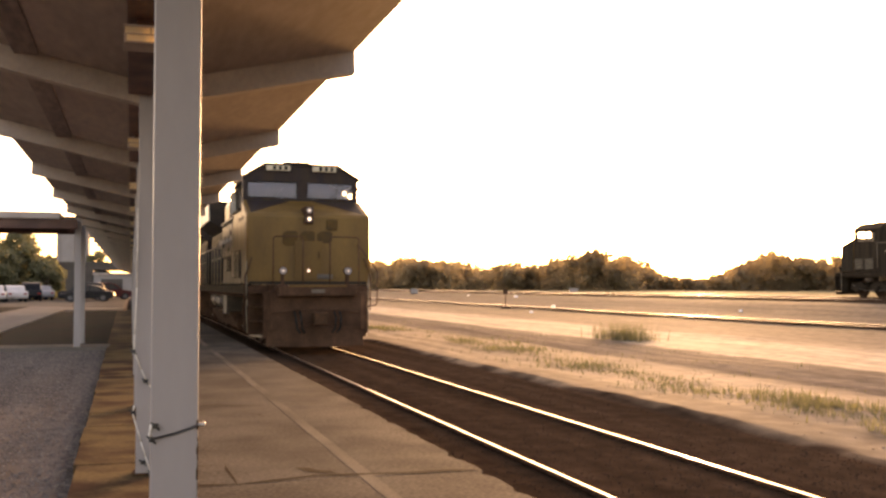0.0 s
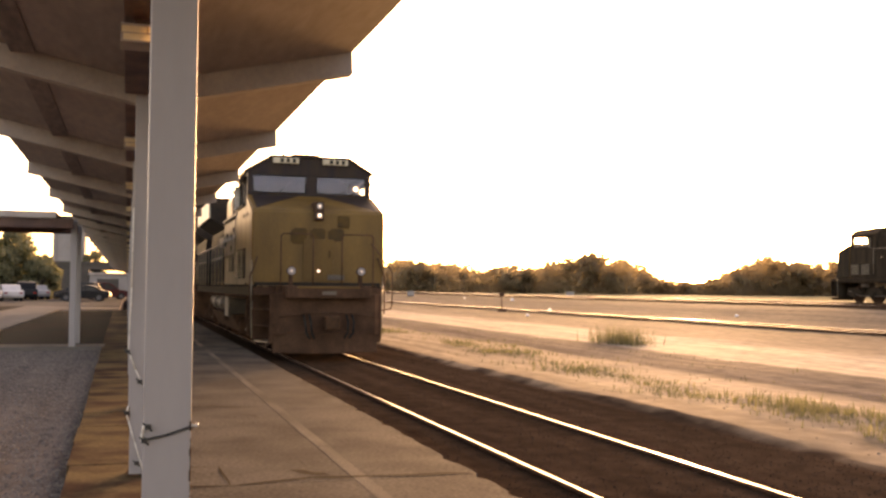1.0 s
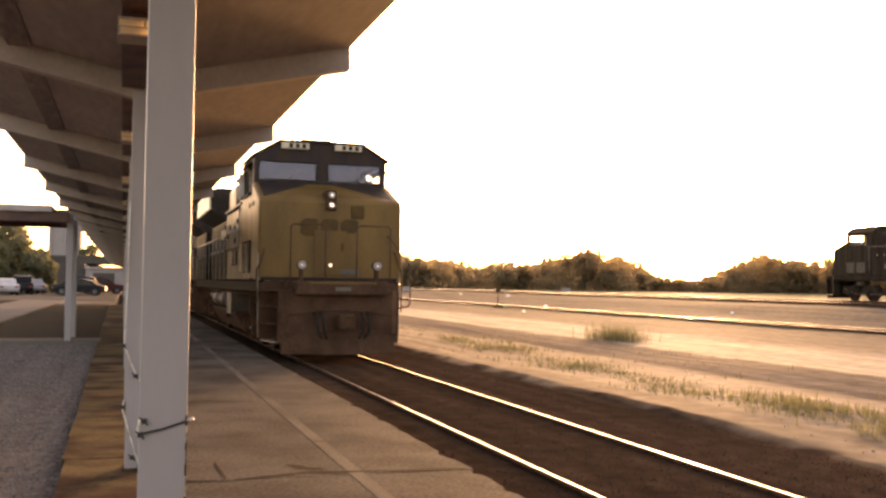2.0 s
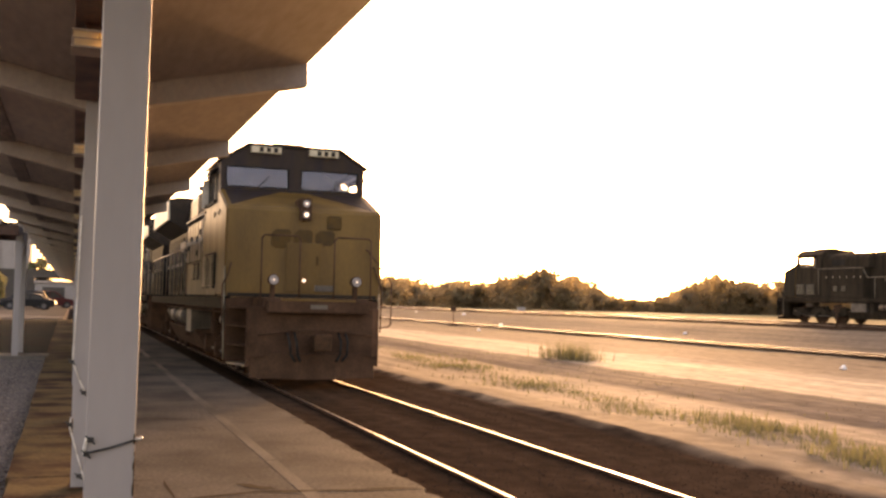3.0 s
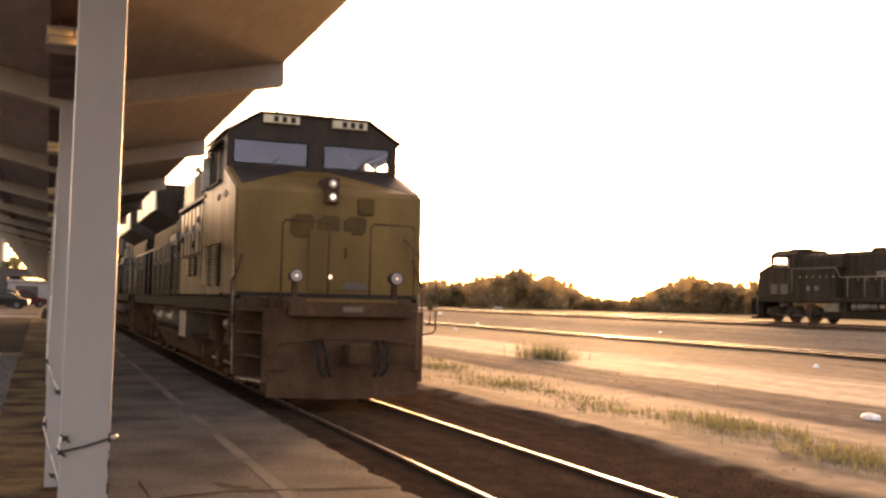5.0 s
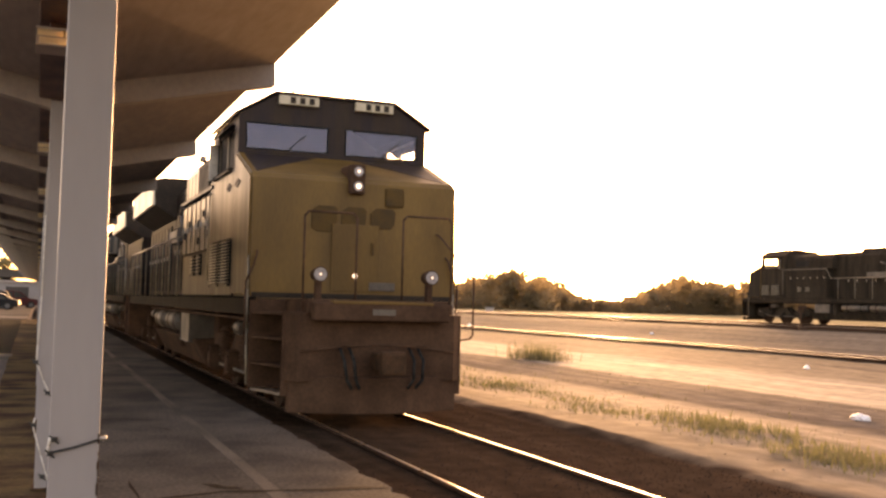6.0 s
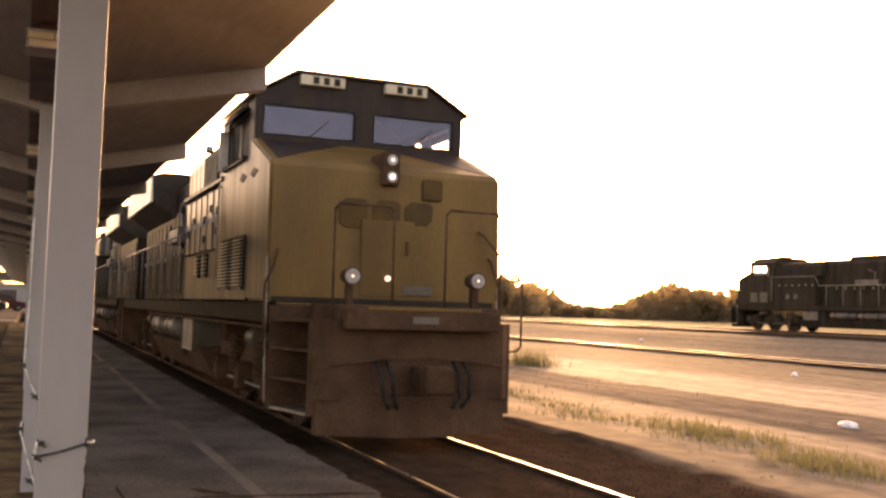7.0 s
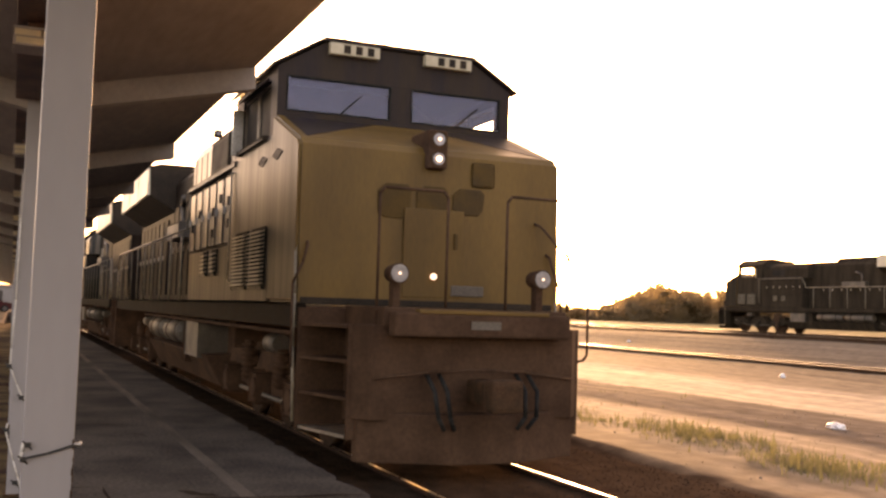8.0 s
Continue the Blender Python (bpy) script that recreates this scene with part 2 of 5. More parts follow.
def ground_material():
    """Bands of ballast, dirt, gravel and cinders that run along the tracks, with ragged borders."""
    m = bpy.data.materials.new("yard_ground")
    m.use_nodes = True
    n, l = m.node_tree.nodes, m.node_tree.links
    p = n["Principled BSDF"]
    tc, sep = n.new("ShaderNodeTexCoord"), n.new("ShaderNodeSeparateXYZ")
    wob, fine, mid = n.new("ShaderNodeTexNoise"), n.new("ShaderNodeTexNoise"), n.new("ShaderNodeTexNoise")
    for node, s, d in ((wob, 0.55, 6), (fine, 38, 4), (mid, 3.2, 5)):
        node.inputs["Scale"].default_value, node.inputs["Detail"].default_value = s, d
        l.new(tc.outputs["Object"], node.inputs["Vector"])
    l.new(tc.outputs["Object"], sep.inputs[0])
    add = n.new("ShaderNodeMath")
    add.operation = "MULTIPLY_ADD"
    l.new(wob.outputs["Fac"], add.inputs[0])
    add.inputs[1].default_value = 1.1
    l.new(sep.outputs[0], add.inputs[2])
    r = n.new("ShaderNodeMapRange")
    r.inputs["From Min"].default_value, r.inputs["From Max"].default_value = -12.0, 52.0
    l.new(add.outputs[0], r.inputs["Value"])
    ramp = n.new("ShaderNodeValToRGB")
    l.new(r.outputs[0], ramp.inputs[0])
    stops = ((-12, (0.152, 0.132, 0.122)), (-3.4, (0.142, 0.122, 0.112)), (-3.2, (0.046, 0.030, 0.021)), (3.05, (0.048, 0.031, 0.022)),
             (3.14, (0.185, 0.140, 0.103)), (4.2, (0.225, 0.174, 0.130)), (6.7, (0.245, 0.191, 0.145)), (7.35, (0.138, 0.110, 0.092)), (10.3, (0.148, 0.119, 0.099)), (10.8, (0.32, 0.262, 0.21)),
             (14.6, (0.31, 0.254, 0.203)), (16.2, (0.18, 0.143, 0.112)), (22.5, (0.165, 0.13, 0.10)), (27, (0.17, 0.135, 0.105)), (40, (0.17, 0.135, 0.105)), (50, (0.15, 0.135, 0.085)))
    e = ramp.color_ramp.elements
    while len(e) < len(stops):
        e.new(0.5)
    for el, (x, c) in zip(e, stops):
        el.position, el.color = (x + 12) / 64, (*c, 1)
    g = n.new("ShaderNodeMapRange")
    g.inputs["To Min"].default_value, g.inputs["To Max"].default_value = 0.78, 1.22
    l.new(fine.outputs["Fac"], g.inputs["Value"])
    g2 = n.new("ShaderNodeMapRange")
    g2.inputs["From Min"].default_value, g2.inputs["From Max"].default_value = 0.3, 0.7
    g2.inputs["To Min"].default_value, g2.inputs["To Max"].default_value = 0.75, 1.2
    l.new(mid.outputs["Fac"], g2.inputs["Value"])
    # ruts and washed streaks run along the tracks
    along, rut, g3, m3 = n.new("ShaderNodeMapping"), n.new("ShaderNodeTexNoise"), n.new("ShaderNodeMapRange"), n.new("ShaderNodeMath")
    along.inputs["Scale"].default_value = (2.2, 0.10, 1)
    rut.inputs["Scale"].default_value, rut.inputs["Detail"].default_value = 1.0, 6
    l.new(tc.outputs["Object"], along.inputs["Vector"])
    l.new(along.outputs[0], rut.inputs["Vector"])
    g3.inputs["From Min"].default_value, g3.inputs["From Max"].default_value = 0.32, 0.68
    g3.inputs["To Min"].default_value, g3.inputs["To Max"].default_value = 0.68, 1.22
    l.new(rut.outputs["Fac"], g3.inputs["Value"])
    m3.operation = "MULTIPLY"
    l.new(g2.outputs[0], m3.inputs[0])
    l.new(g3.outputs[0], m3.inputs[1])
    mu, sc = n.new("ShaderNodeMath"), n.new("ShaderNodeVectorMath")
    mu.operation, sc.operation = "MULTIPLY", "SCALE"
    l.new(g.outputs[0], mu.inputs[0])
    l.new(m3.outputs[0], mu.inputs[1])
    l.new(ramp.outputs[0], sc.inputs[0])
    l.new(mu.outputs[0], sc.inputs["Scale"])
    l.new(sc.outputs[0], p.inputs["Base Color"])
    p.inputs["Roughness"].default_value = 0.92
    # compacted dust and cinders keep a sheen against the low light, the oily ballast less
    dust = n.new("ShaderNodeMapRange")
    dust.inputs["From Min"].default_value, dust.inputs["From Max"].default_value = 0.11, 0.26
    dust.inputs["To Min"].default_value, dust.inputs["To Max"].default_value = 0.0, 0.02
    l.new(ramp.outputs[0], dust.inputs["Value"])
    l.new(dust.outputs[0], p.inputs["Specular IOR Level"])
    b = n.new("ShaderNodeBump")
    b.inputs["Strength"].default_value, b.inputs["Distance"].default_value = 0.12, 0.02
    l.new(fine.outputs["Fac"], b.inputs["Height"])
    l.new(b.outputs[0], p.inputs["Normal"])
    return m


YARD = ground_material()
LAWN = mat("dull_lawn", (0.012, 0.0115, 0.0075), (0.022, 0.016, 0.012), 0.9, 0.5, 20, 0.5)

# weathered mineral surfaces and soil are dull even at a low angle
for dull in (LAWN, KERB, ASPHALT, CONCRETE, STAINED, LINE, STONE, CRACK):
    dull.node_tree.nodes["Principled BSDF"].inputs["Specular IOR Level"].default_value = 0.012


# ---- builders ----
def box(bm, a, b, bevel=0.0):
    made = bmesh.ops.create_cube(bm, size=1.0)["verts"]
    for v in made:
        v.co = Vector([a[i] + (b[i] - a[i]) * (v.co[i] + 0.5) for i in range(3)])
    if bevel:
        edges = list({e for v in made for e in v.link_edges})
        bmesh.ops.bevel(bm, geom=edges, offset=bevel, segments=2, affect="EDGES", profile=0.6)
    return bm


def prism(bm, outline, axis, a, b, bevel=0.0):
    """Extrudes an outline from a to b along an axis; its points are the two other coordinates in the order x, y, z."""
    def place(p, v):
        return {"x": (v, p[0], p[1]), "y": (p[0], v, p[1]), "z": (p[0], p[1], v)}[axis]
    va, vb = [bm.verts.new(place(p, a)) for p in outline], [bm.verts.new(place(p, b)) for p in outline]
    n = len(outline)
    faces = [bm.faces.new(va), bm.faces.new(vb[::-1])]
    for i in range(n):
        faces.append(bm.faces.new((va[i], vb[i], vb[(i + 1) % n], va[(i + 1) % n])))
    bmesh.ops.recalc_face_normals(bm, faces=faces)
    if bevel:
        bmesh.ops.bevel(bm, geom=list({e for v in va + vb for e in v.link_edges}), offset=bevel, segments=2, affect="EDGES", profile=0.6)
    return bm


def tube(bm, a, b, r, r2=None, sides=10):
    a, b = Vector(a), Vector(b)
    d = b - a
    m = Matrix.Translation((a + b) / 2) @ d.to_track_quat("Z", "Y").to_matrix().to_4x4()
    made = bmesh.ops.create_cone(bm, cap_ends=True, segments=sides, radius1=r, radius2=r if r2 is None else r2, depth=d.length, matrix=m)["verts"]
    for f in {f for v in made for f in v.link_faces}:
        f.smooth = len(f.verts) == 4
    return bm


def pipe(bm, points, r, sides=8):
    for p, q in zip(points, points[1:]):
        tube(bm, p, q, r, sides=sides)
    for p in points[1:-1]:
        ball = bmesh.ops.create_icosphere(bm, subdivisions=1, radius=r * 1.02, matrix=Matrix.Translation(p))["verts"]
        for f in {f for v in ball for f in v.link_faces}:
            f.smooth = True
    return bm


def thing(name, label, category, group="", m=None):
    ob = new(name)
    ob.matrix_basis = m or Matrix()
    return tagged(ob, label, category, group)


def part(name, bm, material, parent=None, label=""):
    """Links a bmesh as one mesh object under a thing or under a part."""
    me = bpy.data.meshes.new(name)
    bm.to_mesh(me)
    bm.free()
    me.materials.append(material)
    ob = new(name, me)
    ob.parent = parent
    return tagged(ob, label)


def shared(name, me, m, parent):
    """One more object on a mesh that alike pieces share."""
    ob = new(name, me)
    ob.parent = parent
    ob.matrix_basis = m
    return ob


def mesh_of(bm, material, name):
    me = bpy.data.meshes.new(name)
    bm.to_mesh(me)
    bm.free()
    me.materials.append(material)
    return me


def soup(name, verts, faces, material, parent=None):
    me = bpy.data.meshes.new(name)
    me.from_pydata(verts, [], faces)
    me.materials.append(material)
    ob = new(name, me)
    ob.parent = parent
    return ob


# ---- the ground ----
PLATFORM_Z, EDGE_X, WEST_X = 0.20, -1.70, -4.66


def ground_height(x, y):
    if x < WEST_X:
        z = 0.115
    elif x < EDGE_X - 0.3:
        z = -0.45
    elif x < 2.25:
        z = -0.050 + 0.006 * math.sin(x * 3)
    elif x < 2.40:
        z = -0.050 - 0.022 * (x - 2.25) / 0.15
    elif x < 2.52:
        z = -0.072
    elif x < 2.66:
        z = -0.072 + 0.052 * (x - 2.52) / 0.14
    elif x < 26.5:
        z = -0.020 - 0.095 * min(1.0, (x - 2.66) / 8)
    elif x < 35.5:
        s = (x - 26.5) / 9.0
        z = -0.115 + 0.70 * s * s * (3 - 2 * s)
    else:
        z = 0.585
    if -60 < y < 160 and 2.6 < x < 40:
        z += 0.05 * noise.noise((x * 0.35, y * 0.2, 0)) + 0.025 * noise.noise((x * 1.7, y * 1.3, 4))
    return z


def build_ground():
    xs = sorted({*np.round(np.concatenate([np.linspace(-2600, -60, 14), np.linspace(-55, -5.2, 24), [-4.9, WEST_X - 0.01, WEST_X + 0.01, -4.4, -2.1, -1.98, -1.96],
                 np.linspace(-1.6, 2.2, 12), np.linspace(2.25, 8, 54), np.linspace(8.2, 36, 66), np.linspace(38, 70, 12), np.linspace(80, 2600, 18)]), 3)})
    ys = sorted({*np.round(np.concatenate([np.linspace(-400, -12, 10), np.linspace(-10, 4, 10), np.linspace(4.3, 36, 150), np.linspace(37, 160, 80), np.linspace(170, 600, 18), np.linspace(700, 4000, 12)]), 3)})
    verts = [(x, y, ground_height(x, y)) for y in ys for x in xs]
    w = len(xs)
    faces = [(j * w + i, j * w + i + 1, (j + 1) * w + i + 1, (j + 1) * w + i) for j in range(len(ys) - 1) for i in range(w - 1)]
    ob = soup("ground", verts, faces, YARD)
    for f in ob.data.polygons:
        f.use_smooth = True
    tagged(ob, "dusty rail yard ground with bands of dirt, cinders and gravel", "ground", kind="structure")


build_ground()


def sheet(name, outline, z, material, label, category, thick=0.06):
    bm = prism(bmesh.new(), outline, "z", z - thick, z)
    ob = part(name, bm, material)
    return tagged(ob, label, category, kind="structure")


def ragged(x0, x1, y0, y1, amount, step, seed):
    """An outline along y with uneven long edges."""
    rnd = random.Random(seed)
    ys = list(np.arange(y0, y1, step)) + [y1]
    return [(x0 + rnd.uniform(-amount, amount), y) for y in ys] + [(x1 + rnd.uniform(-amount, amount), y) for y in reversed(ys)]


sheet("lawn", [(-8.1, 26.0), (-4.8, 26.0), (-4.8, 62), (-8.0, 60)], 0.15, LAWN, "dull worn lawn beside the platform", "lawn")
sheet("lawn", [(-60, 27.0), (-11.0, 27.0), (-10.9, 74), (-60, 80)], 0.14, LAWN, "dull worn lawn beside the footpath", "lawn")
sheet("footpath", [(-10.9, 26.0), (-8.15, 26.0), (-8.05, 62.5), (-4.8, 63), (-4.8, 70), (-10.8, 74)], 0.165, KERB, "pale concrete footpath along the lawn", "footpath")
sheet("parking_lot", [(-80, 74), (-4.8, 74), (-4.8, 150), (-80, 150)], 0.145, ASPHALT, "grey asphalt parking lot beyond the lawn", "parking lot")
crossing = sheet("walkway", [(-40, 24.7), (-4.78, 24.7), (-4.78, 25.95), (-40, 25.95)], 0.20, KERB, "pale concrete walkway under the side canopy", "walkway", 0.12)


# ---- tracks ----
def rail_mesh(length, head_only, worn=0.009):
    if head_only and worn > 0.02:
        return prism(bmesh.new(), [(-0.034, -0.016), (-0.027, -0.005), (-0.012, 0.0), (0.012, 0.0), (0.027, -0.005), (0.034, -0.016)], "y", 0, length)
    if head_only:
        return prism(bmesh.new(), [(-worn, 0.0), (worn, 0.0), (worn + 0.003, -0.003), (worn + 0.003, -0.0042), (-worn - 0.003, -0.0042), (-worn - 0.003, -0.003)], "y", 0, length)
    return prism(bmesh.new(), [(-0.030, -0.0044), (0.030, -0.0044), (0.036, -0.010), (0.036, -0.036), (0.010, -0.048), (0.010, -0.150), (0.072, -0.165), (0.072, -0.178),
                               (-0.072, -0.178), (-0.072, -0.165), (-0.010, -0.150), (-0.010, -0.048), (-0.036, -0.036), (-0.036, -0.010)], "y", 0, length)


def build_track(x, z, y0, y1, label, ties, tie_from=0.0):
    t = thing("railway_track", label, "railway track", "tracks of the yard", pose(x, y0, z))
    for side in (-0.7525, 0.7525):
        r = part("rail", rail_mesh(y1 - y0, False), RAILSIDE, t)
        r.location.x = side
        part("rail_head", rail_mesh(y1 - y0, True, 0.007 if x == 0 else 0.027), RAILTOP, r, "polished rail head")
    me = mesh_of(box(bmesh.new(), (-1.3, -0.11, -0.16), (1.3, 0.11, 0), 0.012), TIE, "tie")
    rnd = random.Random(int(x))
    for i in range(ties):
        shared("tie", me, pose(rnd.uniform(-0.03, 0.03), tie_from - y0 + i * 0.55 + rnd.uniform(-0.03, 0.03), -0.182 - rnd.uniform(0, 0.014), 0, 0, rnd.uniform(-1, 1)), t)
    return t


build_track(0, 0, -60, 420, "straight railway track with polished rails deep in dark ballast", 0, 3.0)
build_track(24.2, 0.03, -60, 600, "yard track with worn rails set in dirt", 0)
build_track(38.6, 0.79, -60, 700, "yard track on the raised bank", 0)
build_track(43.2, 0.86, -60, 800, "far yard track on the raised bank", 0)
for cx, w, z in ((38.6, 3.0, 0.60), (43.2, 3.0, 0.67)):
    sheet("trackbed", ragged(cx - w / 2, cx + w / 2, -60, 700, 0.15, 6.0, int(cx)), z + 0.02, BALLAST, "low ballast bed under the yard track", "trackbed", 0.2)


def pebbles(name, material, label, count, area, height, size, seed):
    """Loose angular stones, past counting, in one mesh."""
    rnd = random.Random(seed)
    verts, faces = [], []
    base = [(1, 0, 0), (-1, 0, 0), (0, 1, 0), (0, -1, 0), (0, 0, 1), (0, 0, -1)]
    tris = [(0, 2, 4), (2, 1, 4), (1, 3, 4), (3, 0, 4), (2, 0, 5), (1, 2, 5), (3, 1, 5), (0, 3, 5)]
    for _ in range(count):
        x, y = area(rnd)
        s = size * rnd.uniform(0.5, 1.3)
        m = pose(x, y, height(x, y) + s * 0.15, rnd.uniform(0, 360), rnd.uniform(0, 360), rnd.uniform(0, 360))
        k = len(verts)
        verts += [tuple(m @ Vector((a * s * rnd.uniform(0.6, 1.2), b * s * rnd.uniform(0.6, 1.2), c * s * rnd.uniform(0.4, 0.8)))) for a, b, c in base]
        faces += [tuple(k + i for i in f) for f in tris]
    return tagged(soup(name, verts, faces, material), label, "gravel", kind="stuff")


pebbles("gravel", STONE, "loose pale grey gravel beside the platform", 34000, lambda r: (-4.68 - 7 * r.random() ** 1.6, 5.0 + 19.6 * r.random() ** 1.5), ground_height, 0.0165, 5)
pebbles("ballast", BALLAST, "dark oily track ballast stones", 16000, lambda r: (r.uniform(-1.66, 2.55), 5.2 + 22 * r.random() ** 1.9), ground_height, 0.0105, 6)
DIRTSTONE = mat("dusty_stones", (0.30, 0.24, 0.18), (0.20, 0.15, 0.11), 0.85, 14, 80, 0.3)
pebbles("gravel", DIRTSTONE, "scattered dusty stones in the dirt", 700, lambda r: (2.8 + 7.3 * r.random(), 8.0 + 40 * r.random() ** 1.5), ground_height, 0.018, 7)

# ---- the platform: concrete slabs, a stained kerb strip and a worn line ----
platform = tagged(new("platform"), "worn concrete station platform with stained edging", "platform", kind="structure")


def slab(y0, y1, seed):
    """A slab with a chipped track edge."""
    rnd = random.Random(seed)
    right = [(EDGE_X + (rnd.uniform(-0.014, 0.008) if rnd.random() < 0.86 else rnd.uniform(-0.06, -0.02)), y) for y in np.linspace(y0, y1, 34)]
    bm = bmesh.new()
    prism(bm, [(-4.10, y0), *right, (-4.10, y1)], "z", -0.45, PLATFORM_Z)
    return bm


joints = [-14.0, -9.6, -5.2, -0.8, 3.0, 7.40, 12.15, 18.8, 22.0, 25.4, 29.8, 34.2, 38.6, 43, 52, 61, 74, 96, 130]
for i, (a, b) in enumerate(zip(joints, joints[1:])):
    part("slab", slab(a + 0.006, b - 0.006, i), CONCRETE, platform)
rnd = random.Random(11)
y = -6.0
while y < 60:
    step = rnd.uniform(0.95, 1.35) if y < 30 else 3.0
    bm = box(bmesh.new(), (WEST_X - 0.0068 * y + rnd.uniform(-0.010, 0.010), y + 0.004, -0.4), (-4.108, y + step - 0.004, PLATFORM_Z - rnd.uniform(0.0, 0.008)), 0.008)
    part("kerb_slab", bm, STAINED, platform, "rust-stained concrete edging slab")
    y += step
bm = bmesh.new()
rnd = random.Random(4)
for i in range(15):
    ys = np.linspace(3.0 + i * 6, 9.0 + i * 6 - 0.02, 150)
    left = [(-2.655 + rnd.uniform(-0.006, 0.006), y) for y in ys]
    prism(bm, left + [(-2.545 + rnd.uniform(-0.006, 0.006), y) for y in reversed(ys)], "z", PLATFORM_Z - 0.02, PLATFORM_Z + 0.0025)
part("painted_line", bm, LINE, platform, "worn pale safety line")


def crack(points, width, z=PLATFORM_Z + 0.003):
    bm = bmesh.new()
    rnd = random.Random(len(points))
    row = []
    for i, (x, y) in enumerate(points):
        w = width * (0.25 if i in (0, len(points) - 1) else rnd.uniform(0.9, 2.0)) / 2
        a, b = Vector(points[max(0, i - 1)]), Vector(points[min(len(points) - 1, i + 1)])
        side_way = (b - a).orthogonal().normalized() * w
        row.append([bm.verts.new((x - side_way.x, y - side_way.y, z)), bm.verts.new((x + side_way.x, y + side_way.y, z))])
    for p, q in zip(row, row[1:]):
        bm.faces.new((p[0], q[0], q[1], p[1]))
    part("crack", bm, CRACK, platform)


crack([(-3.56, 7.38), (-3.3, 7.45), (-3.12, 7.50), (-2.96, 7.56), (-2.75, 7.52), (-2.5, 7.50), (-2.2, 7.46), (-1.95, 7.47), (-1.72, 7.43)], 0.05)
crack([(-3.06, 7.92), (-3.0, 7.86), (-2.95, 7.74), (-2.86, 7.68), (-2.80, 7.62)], 0.06)
crack([(-4.09, 7.47), (-3.85, 7.42), (-3.56, 7.38)], 0.07)
crack([(-3.575, 8.19), (-3.58, 7.95), (-3.565, 7.65), (-3.56, 7.38)], 0.022)
crack([(-4.0, 8.22), (-3.8, 8.20), (-3.575, 8.19)], 0.02)
crack([(-3.9, 12.3), (-3.6, 12.25), (-3.3, 12.35), (-3.2, 12.2), (-2.8, 12.1)], 0.035)
crack([(-3.1, 11.5), (-2.95, 11.3), (-2.9, 11.1)], 0.03)

# ---- the butterfly canopy ----
AXIS_X, HALF, BAY, FIRST = -4.19, 1.60, 4.38, 3.67
SLOPE, TOP_MID = 0.222, 3.16
canopy = thing("platform_canopy", "white-painted butterfly canopy on a single row of posts", "canopy")
bm = box(bmesh.new(), (-0.078, -0.078, 0), (0.078, 0.078, 2.86), 0.004)
post_me = mesh_of(bm, WHITE, "post")
bm = bmesh.new()
for s in (-1, 1):
    prism(bm, [(0.0, 2.985 - PLATFORM_Z), (s * (HALF + 0.006), 2.985 + SLOPE * HALF - 0.005 - PLATFORM_Z), (s * HALF, TOP_MID + SLOPE * HALF - PLATFORM_Z), (0.0, TOP_MID - PLATFORM_Z)], "y", -0.07, 0.07)
rafter_me = mesh_of(bm, RAFTER, "rafter")
base_me = mesh_of(box(bmesh.new(), (-0.10, -0.10, 0), (0.10, 0.10, 0.012), 0.004), RUST, "base_plate")
for i in range(-3, 29):
    m = pose(-4.148 if i < 1 else -4.172 - 0.002 * min(i, 10), FIRST + BAY * i, PLATFORM_Z)
    p = shared("post", post_me, m, canopy)
    shared("base_plate", base_me, Matrix(), p)
    shared("rafter", rafter_me, pose(AXIS_X, FIRST + BAY * i, PLATFORM_Z), canopy)
Y0, Y1 = FIRST - 3.4 * BAY, FIRST + 28.4 * BAY
for s in (-1, 1):
    bm = prism(bmesh.new(), [(AXIS_X + s * 0.004, TOP_MID + 0.003), (AXIS_X + s * (HALF + 0.004), TOP_MID + SLOPE * HALF + 0.003),
                             (AXIS_X + s * (HALF + 0.004), TOP_MID + SLOPE * HALF + 0.035), (AXIS_X + s * 0.004, TOP_MID + 0.035)], "y", Y0, Y1)
    part("roof_deck", bm, DECK, canopy, "tan boarded roof underside")
    bm = prism(bmesh.new(), [(AXIS_X + s * 0.004, TOP_MID + 0.039), (AXIS_X + s * (HALF + 0.01), TOP_MID + SLOPE * HALF + 0.039),
                             (AXIS_X + s * (HALF + 0.01), TOP_MID + SLOPE * HALF + 0.050), (AXIS_X + s * 0.004, TOP_MID + 0.050)], "y", Y0, Y1)
    part("roof_sheet", bm, ROOFING, canopy, "grey metal roof sheet")
    for k in (0.54,) if s < 0 else ():
        xa = AXIS_X + s * HALF * k
        bm = prism(bmesh.new(), [(xa - 0.085, TOP_MID + SLOPE * HALF * k - 0.030), (xa + 0.085, TOP_MID + SLOPE * HALF * k - 0.030), (xa + 0.085, TOP_MID + SLOPE * HALF * k + 0.012), (xa - 0.085, TOP_MID + SLOPE * HALF * k + 0.012)], "y", Y0, Y1)
        part("purlin", bm, PURLIN, canopy, "purlin strip darker than the deck")
for i in range(-3, 28):
    bm = box(bmesh.new(), (-4.335, FIRST + BAY * i + 0.085, 3.065), (-4.06, FIRST + BAY * (i + 1) - 0.085, 3.15), 0.006)
    part("valley_board", bm, BROWN, canopy, "dark brown valley board")

